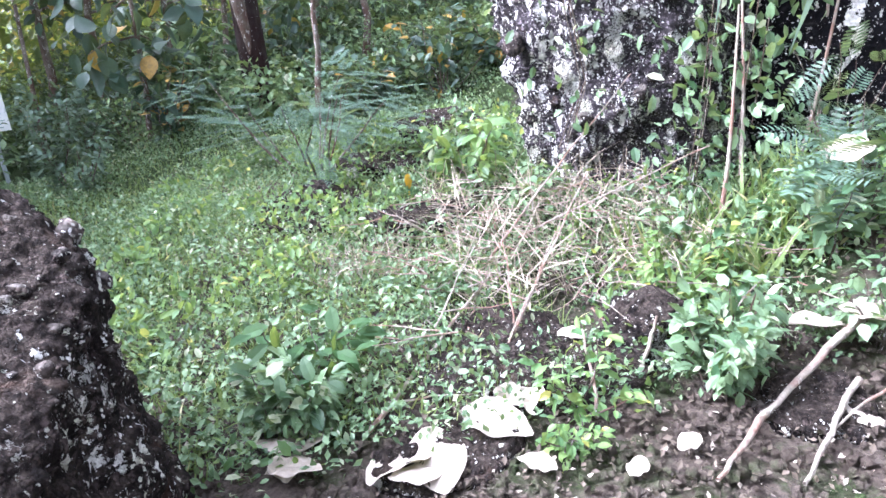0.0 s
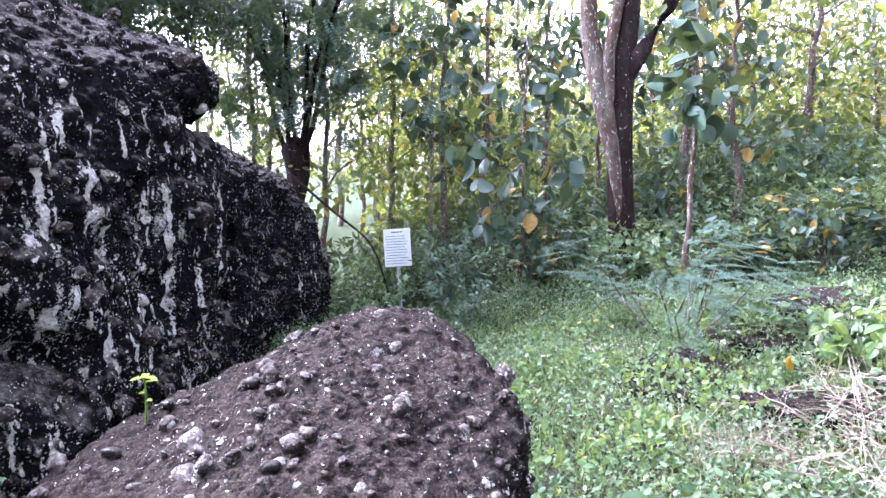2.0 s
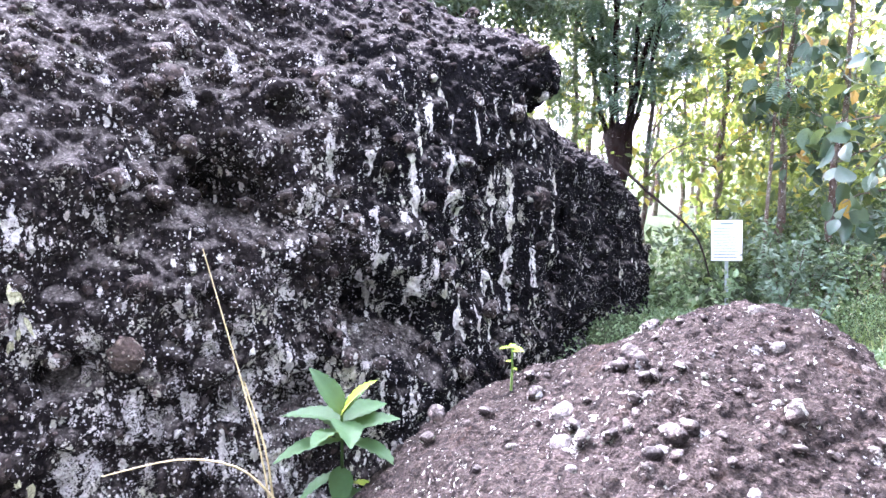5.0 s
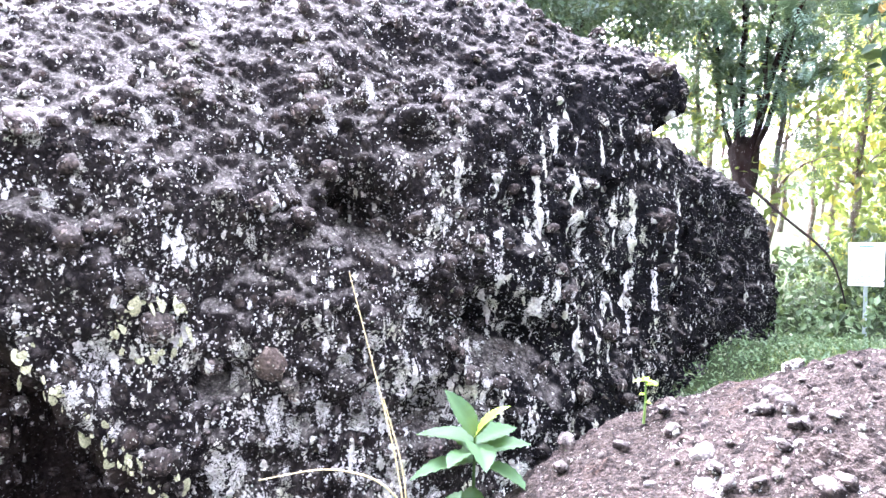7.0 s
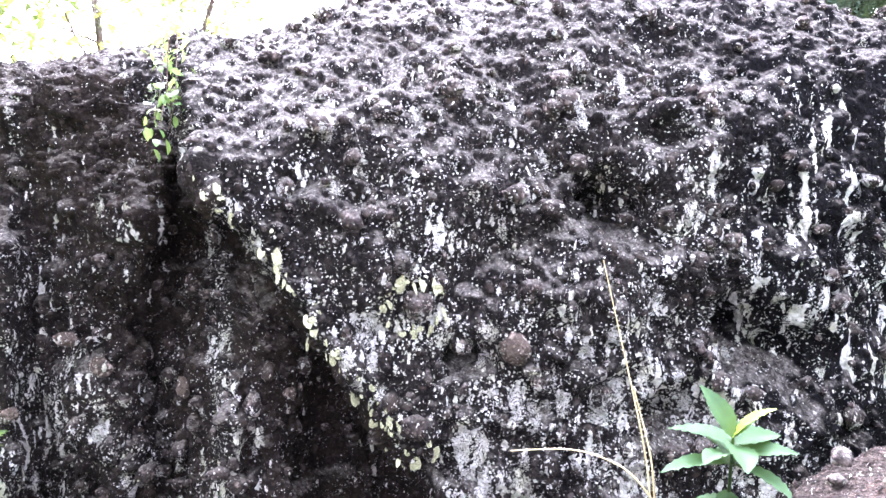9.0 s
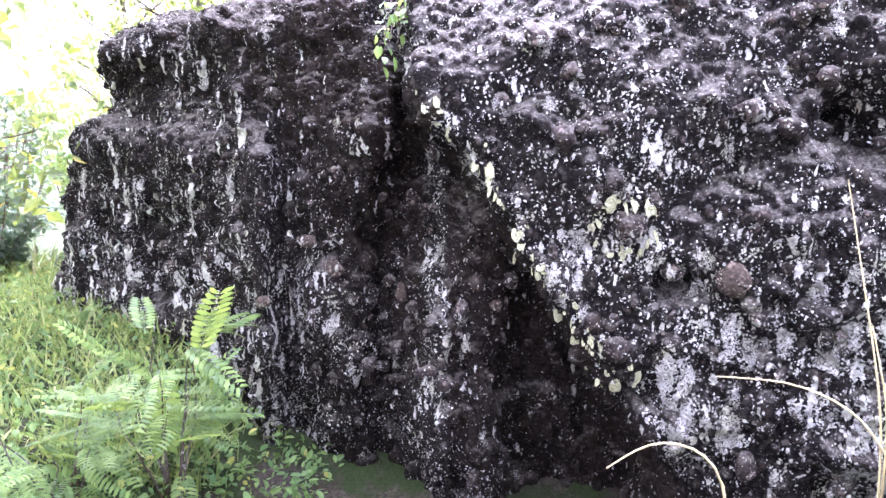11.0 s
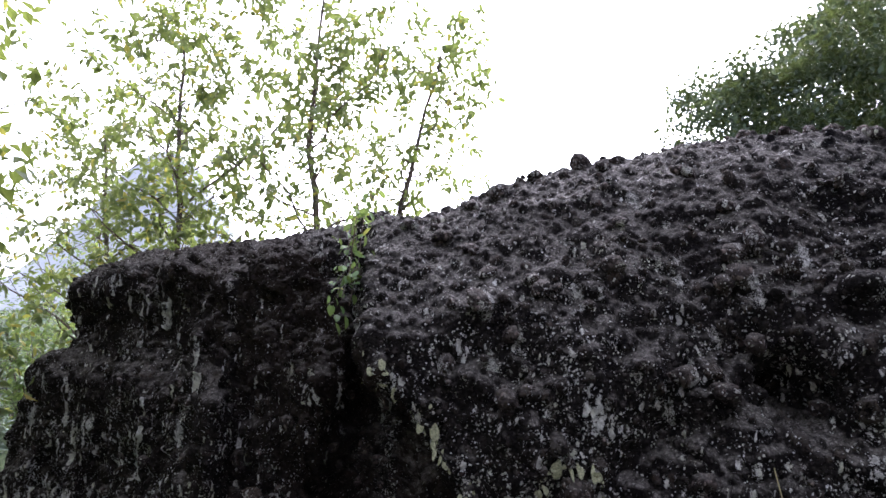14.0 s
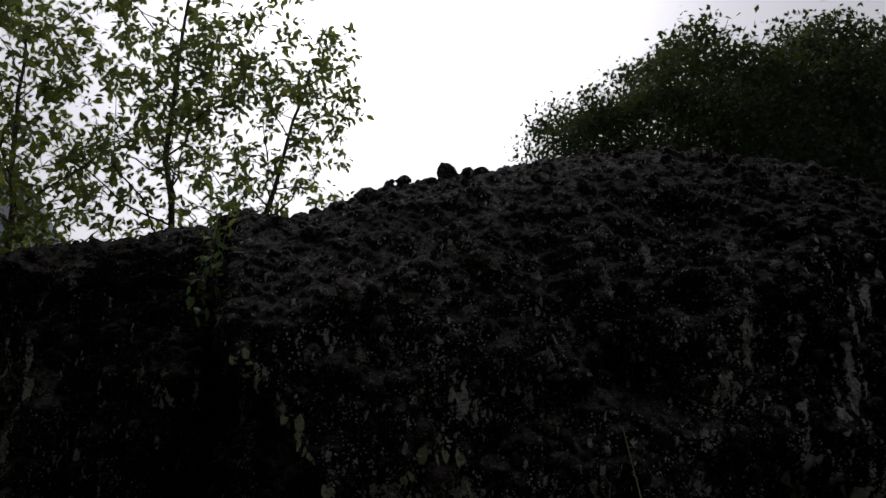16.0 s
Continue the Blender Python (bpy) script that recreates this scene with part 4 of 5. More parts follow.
shrub("shrub", (1.5, 4.6, 0.3), 0.45, 406, M_BRIGHT, LF, 120, (0.1, 0.18), 0.35, "pale green broad-leaved herb", 5)


# dark bushes and saplings along the edge of the wood
edge_rng = random.Random(61)
for k in range(22):
    x = -2.2 + 5.4 * (k + edge_rng.random()) / 22
    y = 7.6 + 2.6 * edge_rng.random() - 0.25 * max(0, x)
    if (x + 0.12) ** 2 + (y - 8.5) ** 2 < 0.3:
        continue
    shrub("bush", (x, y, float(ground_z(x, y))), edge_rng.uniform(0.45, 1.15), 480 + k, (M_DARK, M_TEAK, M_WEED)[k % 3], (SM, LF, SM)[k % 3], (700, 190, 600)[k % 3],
          ((0.06, 0.12), (0.1, 0.18), (0.05, 0.1))[k % 3], edge_rng.uniform(0.4, 0.65), "shady green bush at the edge of the wood", 7, 0.01, "bush", low=1)

# ---- low growth on the ground ----
def cover(name, n, mat, leaf, size, where, label, seed, lift=(0.02, 0.12), spread=1.0, direction=(0, 0, 0.4), roll=0.5, clump=1, patch=None):
    """Leaves strewn over a stretch of ground: where = x0, x1, y0, y1."""
    rng = np.random.default_rng(seed)
    x = rng.uniform(where[0], where[1], n)
    y = rng.uniform(where[2], where[3], n)
    if patch:
        keep = value_noise(np.stack([x, y, 0 * x], -1), patch[0], seed, 2) > patch[1]
        x, y = x[keep], y[keep]
    x, y = np.repeat(x, clump), np.repeat(y, clump)
    x, y = x + rng.normal(size=len(x)) * 0.05 * (clump > 1), y + rng.normal(size=len(x)) * 0.05 * (clump > 1)
    ok = ((x + 1.2) / 0.85) ** 2 + ((y - 1.65) / 0.85) ** 2 > 1
    ok &= x > np.interp(y, BODY_Y, BODY_FRONT) - np.where(y < -0.5, 0.8, 0.1)
    ok &= (x + 0.2) ** 2 + (y + 0.2) ** 2 > 0.8
    x, y = x[ok], y[ok]
    z = ground_z(x, y) + rng.uniform(lift[0], lift[1], len(x))
    mats = turns(rng, len(x), np.array(direction), spread, size, roll)
    ob = scatter(name, leaf[0], leaf[1], mats, np.stack([x, y, z], -1), mat, None)
    return tagged(ob, label, "ground cover", kind="stuff")


BL = (BLADE_V, BLADE_T)
THIN = ([(x, y * 0.28, z) for x, y, z in BLADE_V], BLADE_T)
cover("weeds", 11000, M_WEED, LF, (0.025, 0.06), (-4, 3.8, 2.0, 9.5), "low broad-leaved weeds covering the clearing", 501, (0.02, 0.17), patch=(0.9, -0.3), clump=3)
cover("weeds", 30000, M_WEED, SM, (0.018, 0.045), (-3.5, 3.2, 2.0, 8.0), "fine small-leaved weeds among the grass", 513, (0.01, 0.14), patch=(0.7, -0.35), clump=3)
cover("weeds", 3000, M_BRIGHT, LF, (0.03, 0.08), (-1, 3.8, 2.0, 6.5), "pale broad-leaved weeds along the bank", 511, (0.05, 0.2), patch=(0.6, 0.1), clump=4)
cover("grass", 15000, M_GRASS, BL, (0.05, 0.15), (-3.4, 1.4, 2.2, 8.0), "fresh green grass in the clearing", 502, (-0.01, 0.02), 0.8, (0, 0, 0.8), clump=2)
cover("undergrowth", 16000, M_WEED, SM, (0.06, 0.14), (-9, 8, 7.5, 17), "shady green undergrowth at the wood's edge", 503, (0.05, 0.6), clump=3, patch=(1.5, -0.4))
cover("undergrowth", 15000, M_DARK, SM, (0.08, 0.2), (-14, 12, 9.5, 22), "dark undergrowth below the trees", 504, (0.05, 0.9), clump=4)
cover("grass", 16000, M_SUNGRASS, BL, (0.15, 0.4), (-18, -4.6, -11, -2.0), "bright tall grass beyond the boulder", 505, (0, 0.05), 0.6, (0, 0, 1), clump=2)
cover("weeds", 9000, M_BRIGHT, LF, (0.04, 0.1), (-14, -3.6, -8, -1.2), "yellow-green weeds at the foot of the boulder", 506, (0.02, 0.3), clump=3)
cover("leaf_litter", 16000, M_LITTER, SM, (0.006, 0.04), (-0.6, 3.4, 1.0, 4.2), "dry broken leaves and chaff on bare soil", 507, (0.0, 0.02), 1.0, (0, 0, 0), 0.3)
cover("dry_stalks", 1500, M_TWIG, THIN, (0.15, 0.45), (0.9, 2.7, 2.9, 4.3), "tangle of dry straw-coloured stalks on the bank", 508, (0.02, 0.25), 1.0, (-0.2, -0.3, 0.1), 1.0, patch=(0.7, -0.1))
cover("dry_stalks", 420, M_TWIG, THIN, (0.12, 0.3), (0.25, 0.8, 3.4, 3.95), "small heap of dry straw in the weeds", 509, (0.02, 0.1), 1.0, (0, 0, 0.1), 1.0)

cover("thicket", 16000, M_FOREST, SM, (0.08, 0.2), (-12, 13, 11.5, 26), "dense green thicket between the trunks", 514, (0.0, 2.8), clump=2, patch=(1.6, -0.5))
cover("thicket", 30000, M_FOREST, SM, (0.12, 0.26), (-18, -3.5, 11.5, 24), "yellow-green thicket behind the sign", 517, (0.0, 4.2), clump=2)
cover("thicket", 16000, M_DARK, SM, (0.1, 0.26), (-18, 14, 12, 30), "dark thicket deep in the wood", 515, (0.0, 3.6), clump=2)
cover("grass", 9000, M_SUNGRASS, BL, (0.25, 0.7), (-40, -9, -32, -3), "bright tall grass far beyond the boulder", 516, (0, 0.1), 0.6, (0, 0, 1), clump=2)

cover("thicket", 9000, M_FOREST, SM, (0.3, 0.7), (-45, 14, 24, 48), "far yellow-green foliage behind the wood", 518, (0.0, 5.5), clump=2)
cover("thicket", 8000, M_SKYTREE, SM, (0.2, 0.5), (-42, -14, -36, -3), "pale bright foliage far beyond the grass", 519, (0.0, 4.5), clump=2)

cover("grass", 420, M_GRASS, BL, (0.2, 0.42), (2.0, 3.1, 2.6, 3.4), "tuft of long bright grass on the bank", 520, (0, 0.03), 0.6, (0, 0, 0.9))

# clods and small stones on the bare bank
CLOD_V = [(0, 0, 0.8), (0.9, 0.1, 0.1), (0.2, 0.8, 0.15), (-0.8, 0.4, 0.05), (-0.6, -0.7, 0.1), (0.4, -0.85, 0.0), (0, 0, -0.6)]
CLOD_T = [(0, 1, 2), (0, 2, 3), (0, 3, 4), (0, 4, 5), (0, 5, 1), (6, 2, 1), (6, 3, 2), (6, 4, 3), (6, 5, 4), (6, 1, 5)]
cover("soil_clods", 6000, M_SOIL, (CLOD_V, CLOD_T), (0.006, 0.035), (-0.8, 3.4, 0.9, 4.2), "dark crumbly clods and grit on the bank", 512, (-0.005, 0.01), 1.0, (0, 0, 0), 1.0)

# ---- sign ----
def sign():
    root = empty("sign", (-3.22, 9.05, -0.62))
    root.rotation_euler = (0, radians(-3), radians(20))
    bm = bmesh.new()
    bmesh.ops.create_cube(bm, size=1, matrix=Matrix.Translation((0, 0, 1.13)) @ Matrix.Diagonal((0.39, 0.02, 0.55, 1)))
    bmesh.ops.bevel(bm, geom=bm.edges[:], offset=0.005, segments=1, affect="EDGES")
    board = part("board", bm, M_BOARD, root, "white painted board")
    bm = bmesh.new()
    bmesh.ops.create_cone(bm, cap_ends=True, segments=10, radius1=0.025, radius2=0.025, depth=1.3, matrix=Matrix.Translation((0, 0.03, 0.5)))
    part("post", bm, M_POST, root, "grey metal post")
    rng = np.random.default_rng(3)
    for k in range(12):
        bm = bmesh.new()
        w = 0.16 if k == 0 else rng.uniform(0.27, 0.34)
        bmesh.ops.create_cube(bm, size=1, matrix=Matrix.Translation((-0.17 + w / 2 if k else 0, -0.0125, 1.36 - 0.04 * k - (0.02 if k else 0))) @ Matrix.Diagonal((w, 0.003, 0.016 if k == 0 else 0.007, 1)))
        part("text_bar", bm, M_INK, board)
    return tagged(root, "white information board with rows of green writing", "sign")


sign()


# ---- stones set in the boulders ----
def cobble_meshes():
    out = []
    for k in range(5):
        bm = bmesh.new()
        bmesh.ops.create_icosphere(bm, subdivisions=2, radius=1.0)
        rng = random.Random(40 + k)
        ax = [rng.uniform(0.75, 1.2), rng.uniform(0.7, 1.0), rng.uniform(0.55, 0.8)]
        for v in bm.verts:
            d = 1 + 0.34 * noise.noise(v.co * 1.3 + Vector((k * 7, 0, 0))) + 0.2 * noise.noise(v.co * 2.9 + Vector((0, k * 5, 0)))
            v.co = Vector((v.co.x * ax[0], v.co.y * ax[1], v.co.z * ax[2])) * d
        me = bpy.data.meshes.new("cobble")
        bm.to_mesh(me)
        bm.free()
        for p in me.polygons:
            p.use_smooth = True
        me.materials.append(M_STONE)
        out.append(me)
    return out


COBBLES = cobble_meshes()


PINK = []
for me in COBBLES[:3]:
    c = me.copy()
    c.name = "cobble"
    c.materials.clear()
    c.materials.append(M_STONE_PINK)
    PINK.append(c)


def set_cobble(parent, place, normal, size, rng, sink=0.62):
    ob = new("cobble", COBBLES[rng.randrange(5)])
    ob.parent = parent
    turn = Vector(normal).to_track_quat("Z", "Y").to_euler()
    ob.location = Vector(place) - Vector(normal) * size * sink
    ob.rotation_euler = (turn.x + rng.uniform(-0.4, 0.4), turn.y + rng.uniform(-0.4, 0.4), turn.z + rng.uniform(0, 6))
    ob.scale = [size * rng.uniform(0.8, 1.2) for _ in range(3)]
    return ob


def stud(parent, count, inside, sizes, seed, sink=0.55):
    """Cobbles spread over the part of a boulder's skin where inside(place) holds."""
    rng = random.Random(seed)
    me = parent.data
    taken, tries = 0, 0
    while taken < count and tries < count * 60:
        tries += 1
        v = me.vertices[rng.randrange(len(me.vertices))]
        if inside(v.co):
            set_cobble(parent, v.co, v.normal, sizes[0] + (sizes[1] - sizes[0]) * rng.random() ** 3, rng, sink)
            taken += 1


stud(GREAT, 130, lambda p: p.x > -5.3 and -0.4 < p.y < 4.8 and -0.6 < p.z < 1.6, (0.03, 0.1), 1)
stud(GREAT, 190, lambda p: p.x > -6.2 and -0.6 < p.y < 5.0 and p.z > 1.6, (0.025, 0.1), 5, 0.35)
stud(GREAT, 60, lambda p: p.x > -7.0 and -4.0 < p.y < -0.2 and -0.9 < p.z < 1.2, (0.04, 0.09), 2)
stud(NEAR, 170, lambda p: p.z > 0.35, (0.008, 0.05), 3)
stud(PALE, 50, lambda p: p.z > 0.3 and p.y < 4.6, (0.03, 0.08), 4)
near_skin = np.array([v.co[:] for v in NEAR.data.vertices])
stone_rng = random.Random(14)
PALE_STONES = []
for me in COBBLES:
    c = me.copy()
    c.name = "cobble"
    c.materials.clear()
    c.materials.append(M_STONE_PALE)
    PALE_STONES.append(c)
for x, y, z, r in ((-1.01, 1.51, 0.87, 0.034), (-1.3, 1.42, 0.77, 0.045), (-1.0, 1.42, 0.84, 0.03), (-0.88, 2.05, 1.0, 0.032), (-1.0, 2.24, 1.06, 0.035), (-1.4, 1.6, 0.78, 0.05), (-1.12, 1.62, 0.9, 0.03),
                   (-1.2, 1.3, 0.75, 0.025), (-0.8, 1.75, 0.9, 0.02), (-0.9, 1.35, 0.8, 0.02), (-1.5, 1.45, 0.72, 0.03), (-1.25, 1.85, 0.92, 0.03), (-0.75, 1.4, 0.78, 0.02)):
    p = near_skin[np.argmin(((near_skin - (x, y, z)) ** 2 * (1, 1, 0.2)).sum(1))]
    set_cobble(NEAR, p.tolist(), (0, 0, 1), r, stone_rng, 0.15).data = PALE_STONES[stone_rng.randrange(5)]
ridge_rng = random.Random(9)
skin = np.empty(len(GREAT.data.vertices) * 3, dtype=np.float32)
GREAT.data.vertices.foreach_get("co", skin)
skin = skin.reshape(-1, 3)
for x, y, z, r in ((-6.1, 0.63, 2.93, 0.12), (-6.1, 0.88, 2.95, 0.09), (-6.0, 1.33, 2.98, 0.15), (-5.6, 0.3, 2.72, 0.1), (-4.2, 1.75, 2.2, 0.13), (-4.05, 1.72, 2.08, 0.11), 
                   (-5.9, 2.3, 3.1, 0.14), (-5.3, 3.3, 3.1, 0.12), (-3.8, 1.5, 1.42, 0.1), (-3.8, 0.6, 0.85, 0.12), (-3.75, 1.3, 0.95, 0.1)):
    p = skin[np.argmin(((skin - (x, y, z)) ** 2).sum(1))]
    set_cobble(GREAT, p.tolist(), (0.3, 0, 0.95), r, ridge_rng, -0.25 if x < -5.95 and y < 1.5 else 0.15)


for x, y, z, r in ((-3.6, 1.2, 0.58, 0.09), (-4.9, -1.15, 0.25, 0.09), (-4.9, -1.5, 0.5, 0.09), (-4.8, -0.75, 0.1, 0.07), (-3.9, 0.05, 0.2, 0.06), (-4.8, -1.7, -0.05, 0.08)):
    p = skin[np.argmin(((skin - (x, y, z)) ** 2 * (0.1, 1, 1)).sum(1))]
    set_cobble(GREAT, p.tolist(), (1, 0, 0), r, ridge_rng, 0.1).data = PINK[ridge_rng.randrange(3)]


# leafy lichen along the overhanging edge of the main block
def lichen_edge():
    rng = random.Random(77)
    for k in range(120):
        if k < 85:
            z = 1.6 - 1.75 * rng.random() ** 0.8
            y = -0.52 + (1.55 - z) * 0.70 + rng.gauss(0.03, 0.08)
        else:
            a = rng.uniform(0, 6.28)
            y, z = 0.62 + 0.17 * math.cos(a) + 0.02 * (k % 3), 0.84 + 0.15 * math.sin(a)
        near = skin[np.argmin((skin[:, 1] - y) ** 2 + (skin[:, 2] - z) ** 2 + 0.02 * (skin[:, 0] + 3.2) ** 2)]
        ob = new("lichen_patch", LICHEN[k % 3])
        ob.parent = GREAT
        ob.location = near.tolist()
        ob.rotation_euler = (rng.uniform(-0.6, 0.6), radians(80) + rng.uniform(-0.5, 0.5), rng.uniform(-0.6, 0.6))
        s = 0.008 + 0.03 * rng.random() ** 2
        ob.scale = (s * rng.uniform(0.5, 2.2), s * rng.uniform(0.5, 1.4), s * 0.2)


LICHEN = []
for me in COBBLES[:3]:
    c = me.copy()
    c.name = "lichen_patch"
    c.materials.clear()
    c.materials.append(M_LICHEN)
    LICHEN.append(c)
lichen_edge()


# ---- plants by the boulders ----
def big_leaf(length, width, fold=0.25, droop=0.35, waves=7):
    """One broad leaf with a mid-rib, rippled between the side veins: verts, quads."""
    nu, nv = 17, 7
    u = np.linspace(0, 1, nu)[:, None]
    w = np.linspace(-1, 1, nv)[None]
    half = width * np.sin(np.pi * np.clip(u, 0.02, 0.99) ** 0.85) ** 0.8
    x = length * u + 0 * w
    y = half * w
    z = np.abs(w) * half * fold - droop * length * u**2 + 0.004 * np.sin(u * waves * 6.28) * np.abs(w)
    return np.stack([x, y, z], -1).reshape(-1, 3), grid_faces(nu, nv)


def leafy_plant(base, top, seed):
    """The glossy broad-leaved seedling between the two boulders."""
    rng = random.Random(seed)
    root = empty("plant", base)
    up = Vector(top) - Vector(base)
    v, f = tube([(0, 0, 0), up * 0.5 + Vector((0.02, 0, 0)), up], [0.012, 0.01, 0.006], 6)
    mesh_part("stem", v, f, M_GLOSSY, root)
    whorl = [(k * 40 + 10, (8, 22, 14)[k % 3], (0.27, 0.23, 0.25)[k % 3], 0.92 + 0.03 * (k % 3), 0) for k in range(9)]
    whorl += [(200, 62, 0.22, 1.0, 0), (30, 60, 0.2, 1.0, 1), (80, 50, 0.14, 1.0, 0)]
    whorl += [(k * 72 + 30, -12, 0.2, 0.76 + 0.02 * k, 0) for k in range(5)]
    for k, (az, el, ln, h, lime) in enumerate(whorl):
        v, f = big_leaf(ln, ln * 0.24, 0.3, 0.26)
        ob = mesh_part("leaf", v, f, M_LIME if lime else M_GLOSSY, root, "young lime-green leaf" if lime else "")
        ob.location = up * h
        ob.rotation_euler = (rng.uniform(-0.3, 0.3), radians(-el), radians(az))
    return tagged(root, "broad-leaved seedling with one lime-green leaf", "plant")


leafy_plant((-2.38, 1.44, -0.8), (-2.27, 1.39, 0.60), 1)


def stalk(points, r, label, name="grass_stalk", mat=None):
    q = np.array(points, float)
    t = np.linspace(0, 1, len(q))
    s = np.linspace(0, 1, 14)
    p = np.stack([np.interp(s, t, q[:, a]) for a in range(3)], -1)
    for _ in range(3):
        p[1:-1] = (p[:-2] + p[1:-1] * 2 + p[2:]) / 4
    v, f = tube(p, np.linspace(r, r * 0.4, 14), 5)
    return tagged(mesh_part(name, v, f, mat or M_STRAW), label, "stalk")


stalk([(-2.4, 1.18, -0.7), (-2.45, 1.18, 0.33), (-2.62, 1.15, 0.8), (-2.78, 1.12, 1.24)], 0.006, "tall dry yellow grass stalk before the boulder")
stalk([(-2.41, 1.2, -0.7), (-2.46, 1.19, 0.4), (-2.6, 1.17, 0.72)], 0.007, "short dry yellow grass stalk before the boulder")
stalk([(-2.4, 1.22, 0.2), (-2.5, 1.1, 0.42), (-2.6, 0.9, 0.5), (-2.7, 0.65, 0.48)], 0.006, "dry grass stalk bent over sideways")
stalk([(-2.6, 0.75, -0.6), (-2.62, 0.72, 0.05), (-2.66, 0.6, 0.2), (-2.7, 0.42, 0.22), (-2.72, 0.25, 0.08)], 0.008, "pale arching dry stem")


def sprout():
    root = empty("sprout", (-1.82, 1.9, 0.70))
    v, f = tube([(0, 0, -0.03), (0.004, 0, 0.07), (0, 0, 0.15)], [0.006, 0.005, 0.003], 5)
    mesh_part("stem", v, f, M_BRIGHT, root)
    for k, (az, h) in enumerate(((0, 0.15), (120, 0.15), (240, 0.15), (60, 0.13), (200, 0.09), (20, 0.06))):
        v, f = big_leaf(0.055 if k < 4 else 0.025, 0.014, 0.2, 0.15)
        ob = mesh_part("leaf", v, f, M_LIME, root)
        ob.location, ob.rotation_euler = (0, 0, h), (0, radians(-5), radians(az))
    tagged(root, "tiny yellow-green sprout growing on the rock", "plant")


sprout()


def hanging_vine(name, places, n, mat, size, seed, label, spread=0.08):
    """A creeper: thin stems along the given line with small leaves."""
    rng = np.random.default_rng(seed)
    q = np.array(places, float)
    s = np.linspace(0, 1, 24)
    p = np.stack([np.interp(s, np.linspace(0, 1, len(q)), q[:, a]) for a in range(3)], -1)
    root = empty(name, tuple(p[0]))
    v, f = join([tube(p - p[0] + rng.normal(size=3) * 0.03, np.full(24, 0.004), 5) for _ in range(3)])
    mesh_part("stem", v, f, M_BARK_PALE, root)
    c = p[rng.integers(0, 24, n)] - p[0] + rng.normal(size=(n, 3)) * spread
    mats = turns(rng, n, np.array([0.4, 0, -0.5]), 0.7, size, 0.6)
    scatter("foliage", LEAF_V, LEAF_T, mats, c, mat, root)
    return tagged(root, label, "vine")


hanging_vine("vine", [(-5.3, -0.62, 2.62), (-4.95, -0.62, 2.45), (-4.72, -0.64, 2.1), (-4.66, -0.68, 1.9)], 110, M_BRIGHT, (0.05, 0.1), 21, "yellow-green creeper hanging from the crack")
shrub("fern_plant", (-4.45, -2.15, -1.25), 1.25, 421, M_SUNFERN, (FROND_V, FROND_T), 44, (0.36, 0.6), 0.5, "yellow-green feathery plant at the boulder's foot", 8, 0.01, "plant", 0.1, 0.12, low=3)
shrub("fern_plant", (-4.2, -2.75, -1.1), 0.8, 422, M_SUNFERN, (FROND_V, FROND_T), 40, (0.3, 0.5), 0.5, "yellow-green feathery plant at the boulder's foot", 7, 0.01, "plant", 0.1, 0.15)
for k, (x, y, h, s) in enumerate(((-10.5, -6.8, 2.6, 1.1), (-9.8, -8.2, 2.2, 1.2), (-9.3, -6.2, 1.3, 0.9), (-11.2, -5.6, 2.4, 1.1), (-16, -11, 4.2, 2.0), (-18, -8, 4.5, 2.2), (-12.5, -7.5, 3.2, 1.4), (-13.5, -10, 3.4, 1.5), (-11.5, -10, 3.0, 1.5), (-15, -8, 3.6, 1.6))):
    shrub("bush", (x, y, -0.9), h, 430 + k, M_BRIGHT if k % 2 else M_FERN, LF, 1500, (0.08, 0.17), s, "pale sunlit bush beyond the boulder", 12, 0.02, "bush")

# bank on the other side: creepers, herbs, feathery sprays, hanging roots
hanging_vine("vine", [(2.7, 3.75, 2.6), (2.75, 3.7, 1.8), (2.7, 3.65, 1.1), (2.6, 3.55, 0.5)], 420, M_WEED, (0.06, 0.12), 22, "leafy green creeper over the pale boulder", 0.2)
hanging_vine("vine", [(3.1, 3.7, 2.4), (3.0, 3.6, 1.5), (2.9, 3.5, 0.8)], 260, M_WEED, (0.06, 0.12), 23, "leafy green creeper over the pale boulder", 0.2)
hanging_vine("vine", [(1.75, 3.85, 1.9), (1.8, 3.8, 1.5), (1.9, 3.75, 1.1), (1.8, 3.8, 0.7)], 60, M_WEED, (0.05, 0.1), 24, "thin creeper on the pale boulder", 0.16)
